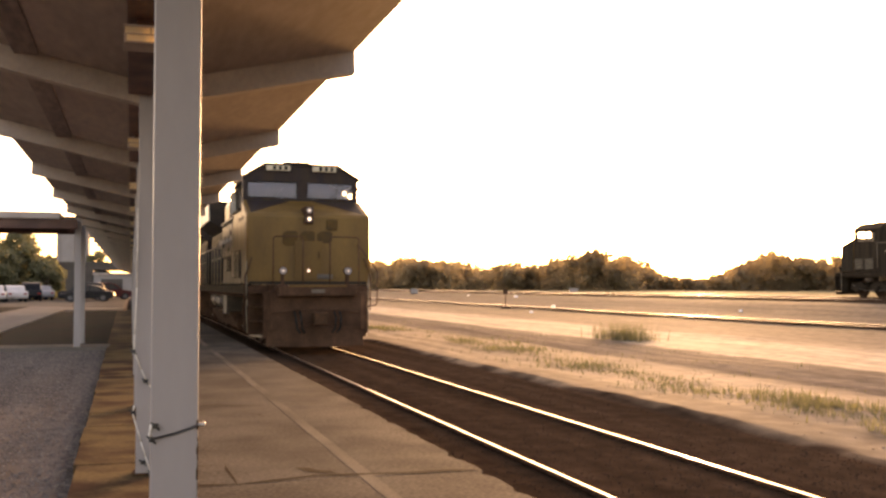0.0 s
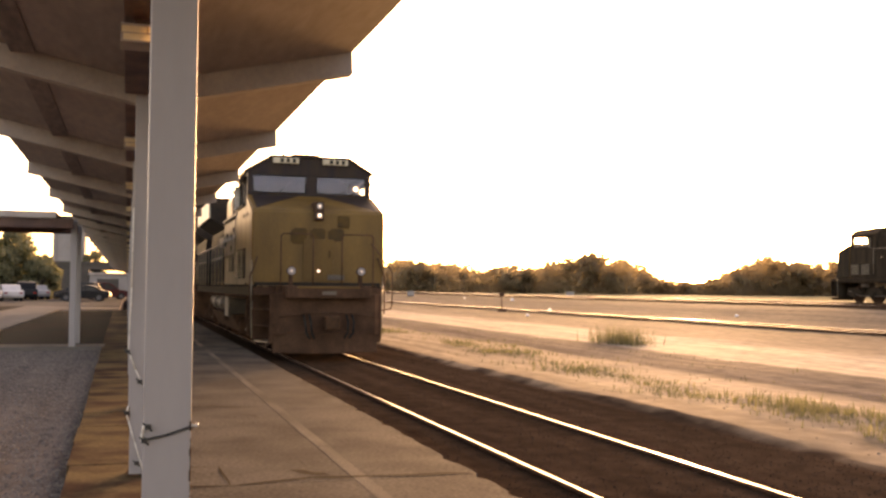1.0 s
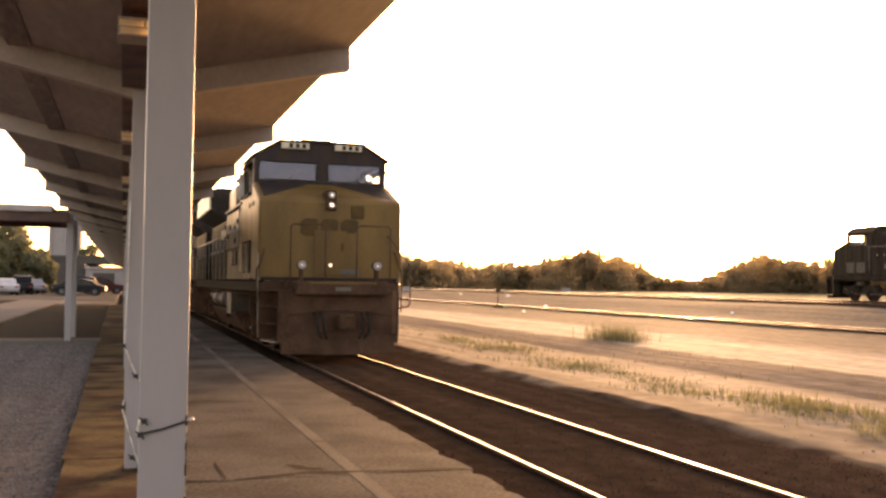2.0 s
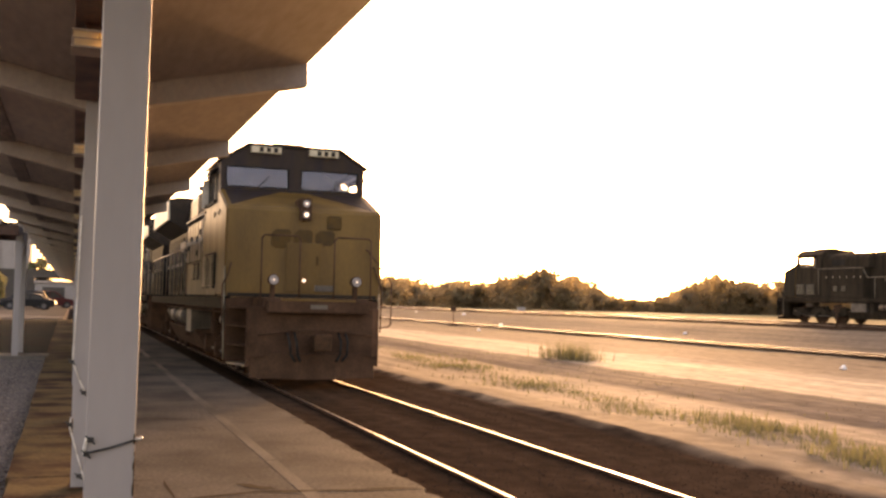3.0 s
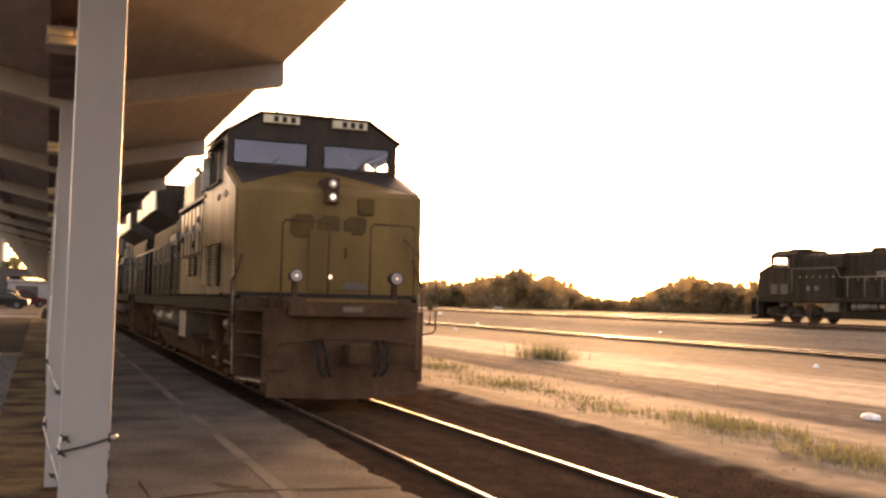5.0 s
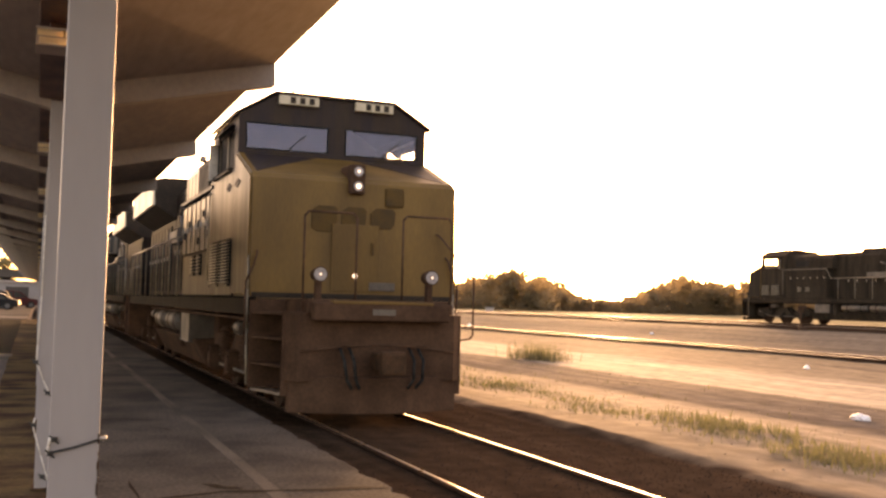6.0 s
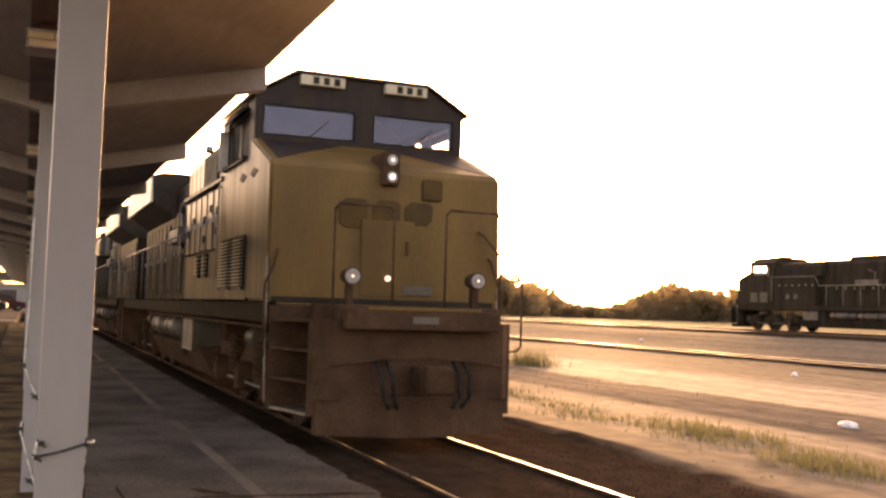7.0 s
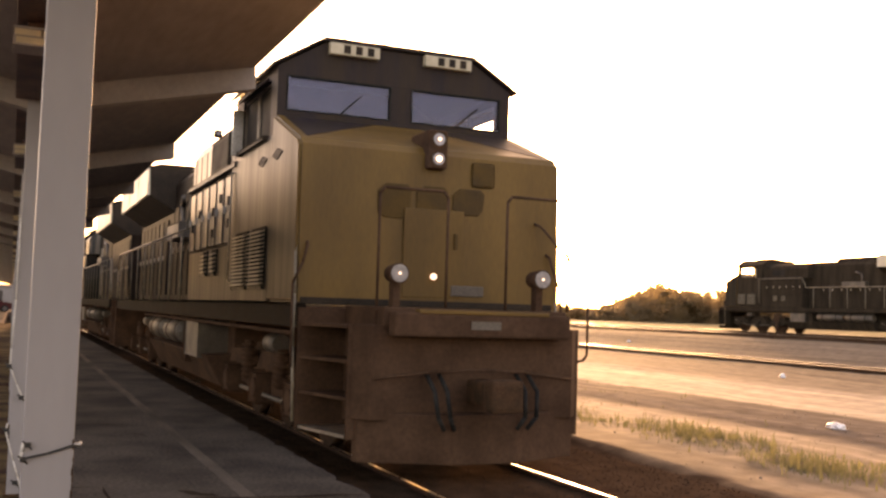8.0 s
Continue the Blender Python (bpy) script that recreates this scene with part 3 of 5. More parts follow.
# lamps under the valley, one in each bay, not lit
LIGHT_X = -4.232
light = thing("ceiling_light", "unlit lantern light with amber panes under the canopy", "ceiling light", "lantern lights under the canopy", pose(LIGHT_X, FIRST + BAY * 0.5 - 0.10, 2.925))
part("housing", box(bmesh.new(), (-0.118, -0.11, 0.125), (0.118, 0.11, 0.142), 0.004), RAFTER, light)
part("base_trim", box(bmesh.new(), (-0.118, -0.11, 0.0), (0.118, 0.11, 0.014), 0.003), RAFTER, light)
part("mid_rail", box(bmesh.new(), (-0.116, -0.108, 0.066), (0.116, 0.108, 0.074)), RAFTER, light)
for sx in (-1, 1):
    for sy in (-1, 1):
        part("corner_bar", box(bmesh.new(), (sx * 0.110 - 0.006, sy * 0.102 - 0.006, 0.014), (sx * 0.110 + 0.006, sy * 0.102 + 0.006, 0.066)), RAFTER, light)
for x0, x1 in ((-0.110, 0.018), (0.026, 0.110)):
    part("pane", box(bmesh.new(), (x0, -0.106, 0.075), (x1, -0.100, 0.124)), DIFFUSER, light, "amber pane")
    part("pane", box(bmesh.new(), (x0, 0.100, 0.075), (x1, 0.106, 0.124)), DIFFUSER, light, "amber pane")
for sy in (-1, 1):
    part("lower_pane", box(bmesh.new(), (-0.103, sy * 0.102 - 0.003, 0.015), (0.103, sy * 0.102 + 0.003, 0.065)), DIFFUSER, light, "amber pane")
for piece in light.children:
    piece.data.transform(Matrix.Diagonal((1, 1, 0.70, 1)))
part("stem", box(bmesh.new(), (-0.05, -0.05, 0.099), (0.05, 0.05, 0.142), 0.004), BROWN, light)
for i in [-2, -1] + list(range(1, 20)):
    copy_thing(light, pose(LIGHT_X, FIRST + BAY * (i + 0.5) - 0.10, 2.925))


# a wire strand with clips, tied round the two posts by the camera
def strand(points, y, clips, strap=False, big=1.0):
    t = thing("wire_strand", "loose pale wire strand with dark clips tied to the post", "wire", "wire strands on the posts")
    part("wire", pipe(bmesh.new(), [(x, y, z) for x, z in points], 0.0055, 6), WIRE, t)
    for k, (x, z) in enumerate(clips):
        bm = box(bmesh.new(), (x - 0.010 * big, y - 0.012, z - 0.008 * big), (x + 0.010 * big, y + 0.008, z + 0.008 * big), 0.003)
        tube(bm, (x - 0.016 * big, y - 0.008, z + 0.013 * big), (x + 0.014 * big, y - 0.008, z - 0.014 * big), 0.003 * big, sides=6)
        part("clip", bm, PLASTIC, t, "dark plastic clip")
    if strap:
        part("strap", pipe(bmesh.new(), [(-4.232, y - 0.006, 1.098), (-4.15, y - 0.008, 1.115), (-4.068, y - 0.006, 1.140), (-4.062, y + 0.03, 1.142)], 0.0042, 6), PLASTIC, t, "dark wire tie round the post")
        part("hook", pipe(bmesh.new(), [(-4.07, y - 0.012, 1.146), (-4.056, y - 0.015, 1.142), (-4.05, y - 0.008, 1.150)], 0.006, 6), STEEL, t)
    return t


strand([(-4.224, 1.150), (-4.229, 1.12), (-4.232, 1.105), (-4.226, 1.092), (-4.221, 1.095)], 3.588, [(-4.212, 1.143), (-4.223, 1.097)], True)
strand([(-4.254, 2.2), (-4.258, 1.6), (-4.270, 1.25), (-4.272, 1.13), (-4.220, 0.99), (-4.175, 0.895), (-4.135, 0.835), (-4.10, 0.70)], 7.955, [(-4.278, 1.126), (-4.186, 0.90)], False, 1.7)
strand([(-4.266, 0.72), (-4.276, 0.66), (-4.262, 0.61), (-4.216, 0.45), (-4.181, 0.335), (-4.14, 0.21)], 7.955, [(-4.276, 0.67), (-4.198, 0.295), (-4.135, 0.212)], False, 1.7)
rnd = random.Random(8)
for i in range(26):
    z = 0.93 + 0.24 * rnd.random() if i < 17 else 0.45 + 0.5 * rnd.random()
    bm = box(bmesh.new(), (-4.0705 - rnd.choice((0.001, 0.002, 0.005)), 3.590, z), (-4.0692, 3.61 + rnd.uniform(0, 0.02), z + rnd.uniform(0.008, 0.035)), 0.0008)
    part("rust_patch", bm, RUST, canopy, "rusty flaked paint")

# ---- side canopy over the walkway ----
side = thing("side_canopy", "flat white side canopy crossing the lawn on paired posts", "canopy")
part("roof_slab", box(bmesh.new(), (-40, 24.4, 3.12), (-5.86, 27.5, 3.27), 0.01), RAFTER, side)
part("front_beam", box(bmesh.new(), (-40, 24.5, 2.90), (-5.50, 24.64, 3.118), 0.006), BROWN, side, "brown-painted front beam")
part("rear_beam", box(bmesh.new(), (-40, 27.13, 2.90), (-5.50, 27.27, 3.118), 0.006), BROWN, side, "brown-painted rear beam")
for k in range(8):
    for y in (24.9, 27.2):
        x = -5.49 - k * 4.4
        part("post", box(bmesh.new(), (x - 0.07, y - 0.07, PLATFORM_Z if y < 26 else 0.14), (x + 0.07, y + 0.07, 2.9 if k else 3.118), 0.006), WHITE, side)


# ---- the locomotive; its origin lies between the ditch lights, at rail height, and it faces -y ----
HANDRAIL_R = 0.015
EMBLEM = mat("faded_emblem_paint", (0.070, 0.042, 0.020), (0.100, 0.056, 0.020), 0.6, 3, 40, 0.04, grain=0.15)
EMBLEM.node_tree.nodes["Principled BSDF"].inputs["Specular IOR Level"].default_value = 0.1
# pale cream puts the sky light on the flared radiator sides into colour
PALE = mat("sky_lit_panel_paint", (0.74, 0.63, 0.48), (0.62, 0.52, 0.39), 0.4, 1.5, 30, 0.05, grain=0.08)


def louvre(name, parent, x, y0, y1, z0, z1, count, material, s=-1):
    """A louvred panel on a side wall at x, its slats leaning outwards."""
    # near-black backing paints the shade between slats; pale slats stand for reflected sky
    bm = box(bmesh.new(), (x - 0.012, y0 - 0.012, z0 - 0.02), (x + 0.012, y1 + 0.012, z1 + 0.012), 0.003)
    frame_ob = part(name, bm, SILL, parent, "louvred panel with pale slats")
    part("sill", box(bmesh.new(), (x - 0.012, y0 - 0.05, z0 - 0.06), (x + s * 0.04, y1 + 0.05, z0 - 0.03), 0.004), material, frame_ob)
    step = (z1 - z0) / count
    bm = prism(bmesh.new(), [(0.0, 0.0), (s * 0.05, -0.012), (s * 0.05, 0.002), (0.0, step * 0.32)], "y", y0, y1)
    me = mesh_of(bm, HAND, "slat")
    for i in range(count):
        shared("slat", me, pose(x + s * 0.012, 0, z0 + i * step), frame_ob)
    return frame_ob


def door_panel(parent, x, y0, y1, z0, z1, material, s=-1):
    bm = box(bmesh.new(), (x + s * 0.002, y0, z0), (x + s * 0.028, y1, z1), 0.01)
    d = part("hood_door", bm, material, parent)
    bm = box(bmesh.new(), (x + s * 0.028, y1 - 0.10, (z0 + z1) / 2 - 0.05), (x + s * 0.05, y1 - 0.05, (z0 + z1) / 2 + 0.05), 0.005)
    part("latch", bm, STEEL, d)
    return d


def build_locomotive():
    L = thing("locomotive", "freight locomotive with yellow nose and dark blue hood on the track", "locomotive", "locomotives in the yard")
    W = 1.56
    # underframe, pilot, coupler and corner steps
    part("underframe", box(bmesh.new(), (-1.45, 1.05, 1.38), (1.45, 21.1, 1.62), 0.02), UNDER, L)
    part("front_deck", box(bmesh.new(), (-1.0, -0.16, 1.45), (1.0, 1.12, 1.64), 0.02), UNDER, L)
    part("rear_deck", box(bmesh.new(), (-1.0, 21.1, 1.45), (1.0, 21.75, 1.64), 0.02), UNDER, L)
    for s in (-1, 1):
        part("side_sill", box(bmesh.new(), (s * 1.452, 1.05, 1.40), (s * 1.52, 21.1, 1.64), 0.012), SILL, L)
    bm = prism(bmesh.new(), [(-1.20, 0.10), (-1.18, 0.0), (-0.35, -0.36), (0.35, -0.36), (1.18, 0.0), (1.20, 0.10)], "z", 0.14, 0.62, 0.015)
    part("snow_plough", bm, UNDER, L)
    part("pilot", prism(bmesh.new(), [(-1.24, 0.04), (-1.10, -0.12), (1.10, -0.12), (1.24, 0.04)], "z", 0.55, 1.46, 0.012), UNDER, L)
    part("anticlimber", box(bmesh.new(), (-0.95, -0.34, 1.36), (0.95, -0.15, 1.60), 0.03), UNDER, L)
    bm = box(bmesh.new(), (-0.11, -0.75, 0.72), (0.11, -0.15, 0.95), 0.03)
    box(bm, (-0.19, -0.92, 0.68), (0.14, -0.70, 0.99), 0.05)
    part("coupler", bm, RAILSIDE, L, "rusty knuckle coupler")
    part("uncoupling_lever", pipe(bmesh.new(), [(-1.08, -0.16, 0.95), (-0.5, -0.22, 1.02), (0.0, -0.36, 1.05), (0.5, -0.22, 1.02), (1.08, -0.16, 0.95)], 0.014, 6), UNDER, L)
    for x in (-0.55, -0.42, 0.42, 0.55):
        part("air_hose", pipe(bmesh.new(), [(x, -0.18, 1.0), (x, -0.40, 0.85), (x * 0.95, -0.45, 0.60), (x * 0.8, -0.40, 0.48)], 0.022, 8), RUBBER, L)
    part("front_plate", box(bmesh.new(), (-0.16, -0.352, 1.44), (0.16, -0.342, 1.52)), SILVER, L, "small dull metal plate")
    for s in (-1, 1):
        w = part("step_well", box(bmesh.new(), (s * 1.02, 1.00, 0.36), (s * 1.52, 1.045, 1.60), 0.006), UNDER, L)
        part("step_well", box(bmesh.new(), (s * 1.02, 0.045, 0.36), (s * 1.27, 0.085, 1.46), 0.006), UNDER, L)
        part("step_back", box(bmesh.new(), (s * 1.00, 0.046, 0.45), (s * 1.018, 0.998, 1.60)), UNDER, L)
        for z in (0.36, 0.72, 1.08, 1.42):
            part("step", prism(bmesh.new(), [(s * 1.02, 0.09), (s * 1.28, 0.09), (s * 1.50, 0.995), (s * 1.02, 0.995)], "z", z, z + 0.03), STEEL if z < 0.5 else UNDER, L)
        part("step_handrail", pipe(bmesh.new(), [(s * 1.54, 1.06, 0.42), (s * 1.56, 1.07, 1.2), (s * 1.56, 1.08, 1.75), (s * 1.55, 1.14, 2.2), (s * 1.52, 1.16, 2.3)], HANDRAIL_R, 8), HAND, L)
        if s > 0:
            part("step_handrail", pipe(bmesh.new(), [(s * 1.27, 0.5, 1.06), (s * 1.60, 0.5, 1.11), (s * 1.65, 0.5, 1.17), (s * 1.65, 0.5, 1.97), (s * 1.60, 0.55, 2.08), (s * 1.46, 0.75, 2.32), (s * 1.30, 1.0, 2.62), (s * 1.28, 1.13, 2.66)], HANDRAIL_R, 8), UNDER, L)
        part("step_handrail", pipe(bmesh.new(), [(s * 1.59, 1.02, 0.98), (s * 1.60, 1.02, 1.86), (s * 1.50, 1.02, 2.08), (s * 1.45, 1.04, 2.26), (s * 1.43, 1.13, 2.32)], HANDRAIL_R, 8), UNDER, L)
    # ditch lights
    for s in (-1, 1):
        bm = tube(bmesh.new(), (s * 0.797, 0.0, 1.972), (s * 0.797, 0.22, 1.972), 0.105, 0.085, 16)
        box(bm, (s * 0.797 - 0.04, 0.06, 1.62), (s * 0.797 + 0.04, 0.18, 1.89), 0.01)
        d = part("ditch_light", bm, UNDER, L)
        part("lens", tube(bmesh.new(), (s * 0.797, -0.012, 1.972), (s * 0.797, 0.002, 1.972), 0.088, sides=20), LENSGLASS, d, "round glass lens")
        part("bulb", tube(bmesh.new(), (s * 0.797, -0.022, 1.972), (s * 0.797, -0.013, 1.972), 0.014, sides=12), LITDIM, d)
    # front handrails
    for s in (-1, 1):
        part("front_handrail", pipe(bmesh.new(), [(s * 1.05, -0.08, 1.64), (s * 1.05, -0.08, 2.74), (s * 1.0, -0.08, 2.80), (s * 0.38, -0.08, 2.80), (s * 0.33, -0.08, 2.74), (s * 0.33, -0.08, 1.64)], HANDRAIL_R, 8), UNDER, L)
    # nose
    bm = bmesh.new()
    prism(bm, [(1.08, 1.66), (1.14, 3.36), (1.22, 3.44), (2.358, 3.86), (2.358, 1.66)], "x", -W, W + 0.045)
    bmesh.ops.bevel(bm, geom=[e for e in bm.edges if abs(e.verts[0].co.x - e.verts[1].co.x) < 1e-5 and max(v.co.y for v in e.verts) < 2.4 and min(v.co.y for v in e.verts) < 2.3], offset=0.035, segments=3, affect="EDGES")
    nose = part("nose", bm, YELLOW, L, "yellow nose, its side walls painted dark as in shade")
    nose.data.materials.append(SIDESHADE)
    # side faces get the shade-dark colour, the front stays yellow
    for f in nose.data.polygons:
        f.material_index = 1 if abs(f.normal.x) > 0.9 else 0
    # the dark blue of the cab runs down onto the outer thirds of the sloping nose top
    for s in (-1, 1):
        bm = bmesh.new()
        flat = [(s * 1.44, 1.27), (s * 1.44, 2.35), (s * 0.30, 2.35), (s * 0.85, 1.85)]
        rise = lambda y: 3.44 + (y - 1.22) * 0.42 / 1.138
        up = [bm.verts.new((x, y, rise(y) + 0.006)) for x, y in flat]
        low = [bm.verts.new((x, y, rise(y) - 0.01)) for x, y in flat]
        bm.faces.new(up)
        bm.faces.new(low[::-1])
        for k in range(4):
            bm.faces.new((up[k], low[k], low[(k + 1) % 4], up[(k + 1) % 4]))
        bmesh.ops.recalc_face_normals(bm, faces=bm.faces)
        part("paint_panel", bm, BLUE, nose, "dark blue panel on the nose top")
    part("nose_door", box(bmesh.new(), (-0.36, 1.075, 1.75), (0.36, 1.105, 2.74), 0.012), YELLOW, nose)
    part("door_handle", box(bmesh.new(), (0.24, 1.05, 2.3), (0.28, 1.076, 2.48), 0.006), EMBLEM, nose)
    part("nose_lamp", tube(bmesh.new(), (0.0, 1.04, 1.99), (0.0, 1.08, 1.99), 0.035, sides=12), LITDIM, nose, "small lit lamp on the nose")
    part("nose_step_light", box(bmesh.new(), (0.22, 1.06, 1.78), (0.62, 1.10, 1.90), 0.01), SILVER, nose)
    part("nose_base_band", box(bmesh.new(), (-1.50, 1.060, 1.645), (1.50, 1.10, 1.72), 0.006), BLACK, nose)
    for x0, x1, z0 in ((-0.66, -0.27, 2.62), (-0.21, 0.17, 2.66), (0.23, 0.62, 2.70)):
        bm = prism(bmesh.new(), [(x0, z0 + 0.06), (x0 + 0.08, z0), (x1 - 0.08, z0), (x1 - 0.02, z0 + 0.06), (x1, 2.95), (x1 - 0.05, 3.0), (x0 + 0.09, 3.0), (x0, 2.92)], "y", 1.100, 1.140, 0.006)
        part("emblem", bm, EMBLEM, nose, "dark plain emblem block")
    part("deck_edge", box(bmesh.new(), (-0.70, -0.346, 1.585), (0.70, -0.20, 1.625), 0.008), YELLOW, L, "yellow deck edge")
    part("emblem_panel", box(bmesh.new(), (0.46, 1.098, 3.03), (0.74, 1.135, 3.31), 0.03), EMBLEM, nose, "dark square emblem")
    bm = box(bmesh.new(), (-0.115, 1.02, 3.19), (0.115, 1.6, 3.63), 0.03)
    h = part("headlight_housing", bm, UNDER, L)
    for z, m in ((3.52, LITDIM), (3.30, LIT)):
        part("headlight", tube(bmesh.new(), (0, 1.0, z), (0, 1.03, z), 0.068, sides=20), LENSGLASS, h, "round sealed-beam headlight")
        part("bulb", tube(bmesh.new(), (0, 0.985, z), (0, 0.999, z), 0.030 if m is LIT else 0.022, sides=12), m, h)
        part("headlight_rim", tube(bmesh.new(), (0, 1.008, z), (0, 1.028, z), 0.10, sides=20), RAILSIDE, h)
    # cab: lower walls, upper walls round real window openings, roof
    y0, y1 = 2.36, 4.75
    part("cab_lower", box(bmesh.new(), (-W, y0 + 0.004, 1.66), (W, y1, 3.62), 0.012), SIDESHADE, L, "yellow cab side with shade painted in")
    fy0, fy1 = y0, y0 + 0.07
    front = part("cab_front", box(bmesh.new(), (-1.53, fy0, 3.625), (1.53, fy1, 3.93)), BLUE, L, "dark blue cab front above the nose")
    for a, b in ((-1.53, -1.42), (-0.10, 0.16), (1.40, 1.53)):
        part("pillar", box(bmesh.new(), (a, fy0, 3.931), (b, fy1, 4.36)), BLUE, front)
    part("brow", prism(bmesh.new(), [(-1.53, 4.361), (1.53, 4.361), (1.53, 4.46), (0.96, 4.80), (-0.96, 4.80), (-1.53, 4.46)], "y", fy0, fy1), BLUE, front)
    for a, b in ((-1.42, -0.10), (0.16, 1.40)):
        wdw = part("windshield", box(bmesh.new(), (a + 0.004, fy0 + 0.030, 3.934), (b - 0.004, fy0 + 0.042, 4.357)), GLASS, front, "windshield pane, the blue sky put into its specular tint")
        wdw.visible_shadow = False
        bm = bmesh.new()
        for p, q in (((a, 3.931), (b, 3.951)), ((a, 4.34), (b, 4.36)), ((a, 3.951), (a + 0.02, 4.34)), ((b - 0.02, 3.951), (b, 4.34))):
            box(bm, (p[0], fy0 - 0.01, p[1]), (q[0], fy0 + 0.028, q[1]))
        part("window_frame", bm, RUBBER, front)
        part("wiper", pipe(bmesh.new(), [((a + b) / 2, fy0 - 0.02, 3.94), ((a + b) / 2 + 0.28, fy0 - 0.02, 4.20)], 0.008, 6), BLACK, front)
    for s in (-1, 1):
        xa, xb = s * 1.44, s * 1.53
        cs = part("cab_side", box(bmesh.new(), (xa, fy1, 3.625), (xb, y1, 3.66)), BLUE, L)
        for a, b in ((fy1, 2.66), (4.26, y1)):
            part("pillar", box(bmesh.new(), (xa, a, 3.661), (xb, b, 4.33)), BLUE, cs)
        part("window_header", box(bmesh.new(), (xa, fy1, 4.331), (xb, y1, 4.46)), BLUE, cs)
        for a, b in ((2.66, 3.44), (3.48, 4.26)):
            bm = bmesh.new()
            for p, q in (((a, 3.661), (b, 3.69)), ((a, 4.30), (b, 4.33)), ((a, 3.69), (a + 0.03, 4.30)), ((b - 0.03, 3.69), (b, 4.30))):
                box(bm, (s * 1.45, p[0], p[1]), (s * 1.5, q[0], q[1]))
            part("window_frame", bm, SILVER, cs, "dull metal window frame")
            g = part("side_window", box(bmesh.new(), (s * 1.465, a + 0.033, 3.694), (s * 1.475, b - 0.033, 4.297)), GLASS if s > 0 else DARKPANE, cs, "cab side window pane")
            g.visible_shadow = False
        part("armrest", box(bmesh.new(), (s * 1.535, 2.70, 3.60), (s * 1.60, 4.22, 3.65), 0.012), BLACK, cs)
        part("sun_shade", prism(bmesh.new(), [(s * 1.535, 4.36), (s * 1.69, 4.24), (s * 1.69, 4.26), (s * 1.535, 4.39)], "y", 2.80, 4.28), BLUE, cs)
        part("mirror", box(bmesh.new(), (s * 1.535, 4.27, 3.62), (s * 1.66, 4.30, 4.22), 0.008), STEEL, cs, "upright steel wind deflector")
        part("grab_iron", pipe(bmesh.new(), [(s * 1.54, 4.60, 1.9), (s * 1.59, 4.60, 1.95), (s * 1.59, 4.60, 3.4), (s * 1.54, 4.60, 3.45)], 0.014, 6), HAND, cs)
        for yy in (2.10, 2.85):
            part("emblem", prism(bmesh.new(), [(yy - 0.26, 3.36), (yy, 3.29), (yy + 0.26, 3.36), (yy, 3.43)], "x", s * 1.561, s * 1.568), BLACK, cs, "dark diamond mark")
    part("cab_back", prism(bmesh.new(), [(-1.439, 3.625), (1.439, 3.625), (1.439, 4.46), (0.92, 4.79), (-0.92, 4.79), (-1.439, 4.46)], "y", y1 - 0.06, y1 - 0.001), BLACK, L)
    part("cab_lining", prism(bmesh.new(), [(-1.43, 4.44), (-0.93, 4.76), (0.93, 4.76), (1.43, 4.44), (1.43, 4.462), (0.94, 4.798), (-0.94, 4.798), (-1.43, 4.462)], "y", fy1 + 0.002, y1 - 0.062), BLACK, L)
    part("cab_seat", box(bmesh.new(), (-1.1, 3.6, 3.625), (-0.6, 4.1, 3.95), 0.06), BLACK, L)
    part("control_stand", box(bmesh.new(), (-0.95, 2.75, 3.625), (-0.25, 3.2, 3.9), 0.03), BLACK, L)
    bm = prism(bmesh.new(), [(-1.61, 4.44), (-1.0, 4.815), (1.0, 4.815), (1.61, 4.44), (1.61, 4.475), (0.98, 4.86), (-0.98, 4.86), (-1.61, 4.475)], "y", y0 - 0.06, y1 + 0.10)
    roof = part("cab_roof", bm, BLUE, L)
    part("air_conditioner", prism(bmesh.new(), [(-0.55, 4.862), (0.45, 4.862), (0.30, 4.98), (-0.35, 4.98)], "y", 2.9, 4.3, 0.02), BLACK, roof)
    part("antenna", tube(bmesh.new(), (-0.62, 2.7, 4.862), (-0.62, 2.7, 4.98), 0.03, 0.02, 8), BLACK, roof)
    part("antenna", tube(bmesh.new(), (0.02, 3.0, 4.98), (0.02, 3.0, 5.10), 0.012, sides=6), BLACK, roof)
    part("antenna", tube(bmesh.new(), (0.35, 2.6, 4.862), (0.35, 2.6, 4.98), 0.012, sides=6), BLACK, roof)
    for s in (-1, 1):
        a, b = sorted((s * 0.30, s * 0.93))
        nb = part("number_board", box(bmesh.new(), (a, y0 - 0.10, 4.655), (b, y0 - 0.002, 4.795), 0.01), CREAM, front, "cream number board with three dark bars")
        for k in range(3):
            xx = a + 0.17 + k * 0.15
            part("number_bar", box(bmesh.new(), (xx, y0 - 0.106, 4.675), (xx + 0.085, y0 - 0.098, 4.778), 0.004), BLACK, nb)
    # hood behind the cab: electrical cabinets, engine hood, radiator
    part("cabinet_lower", box(bmesh.new(), (-1.50, y1 + 0.004, 1.66), (1.50, 8.50, 2.45), 0.012), SIDESHADE, L, "yellow lower cabinet with shade painted in")
    cab = part("cabinet", box(bmesh.new(), (-1.50, y1 + 0.004, 2.454), (1.50, 8.50, 3.54), 0.012), BLACK, L)
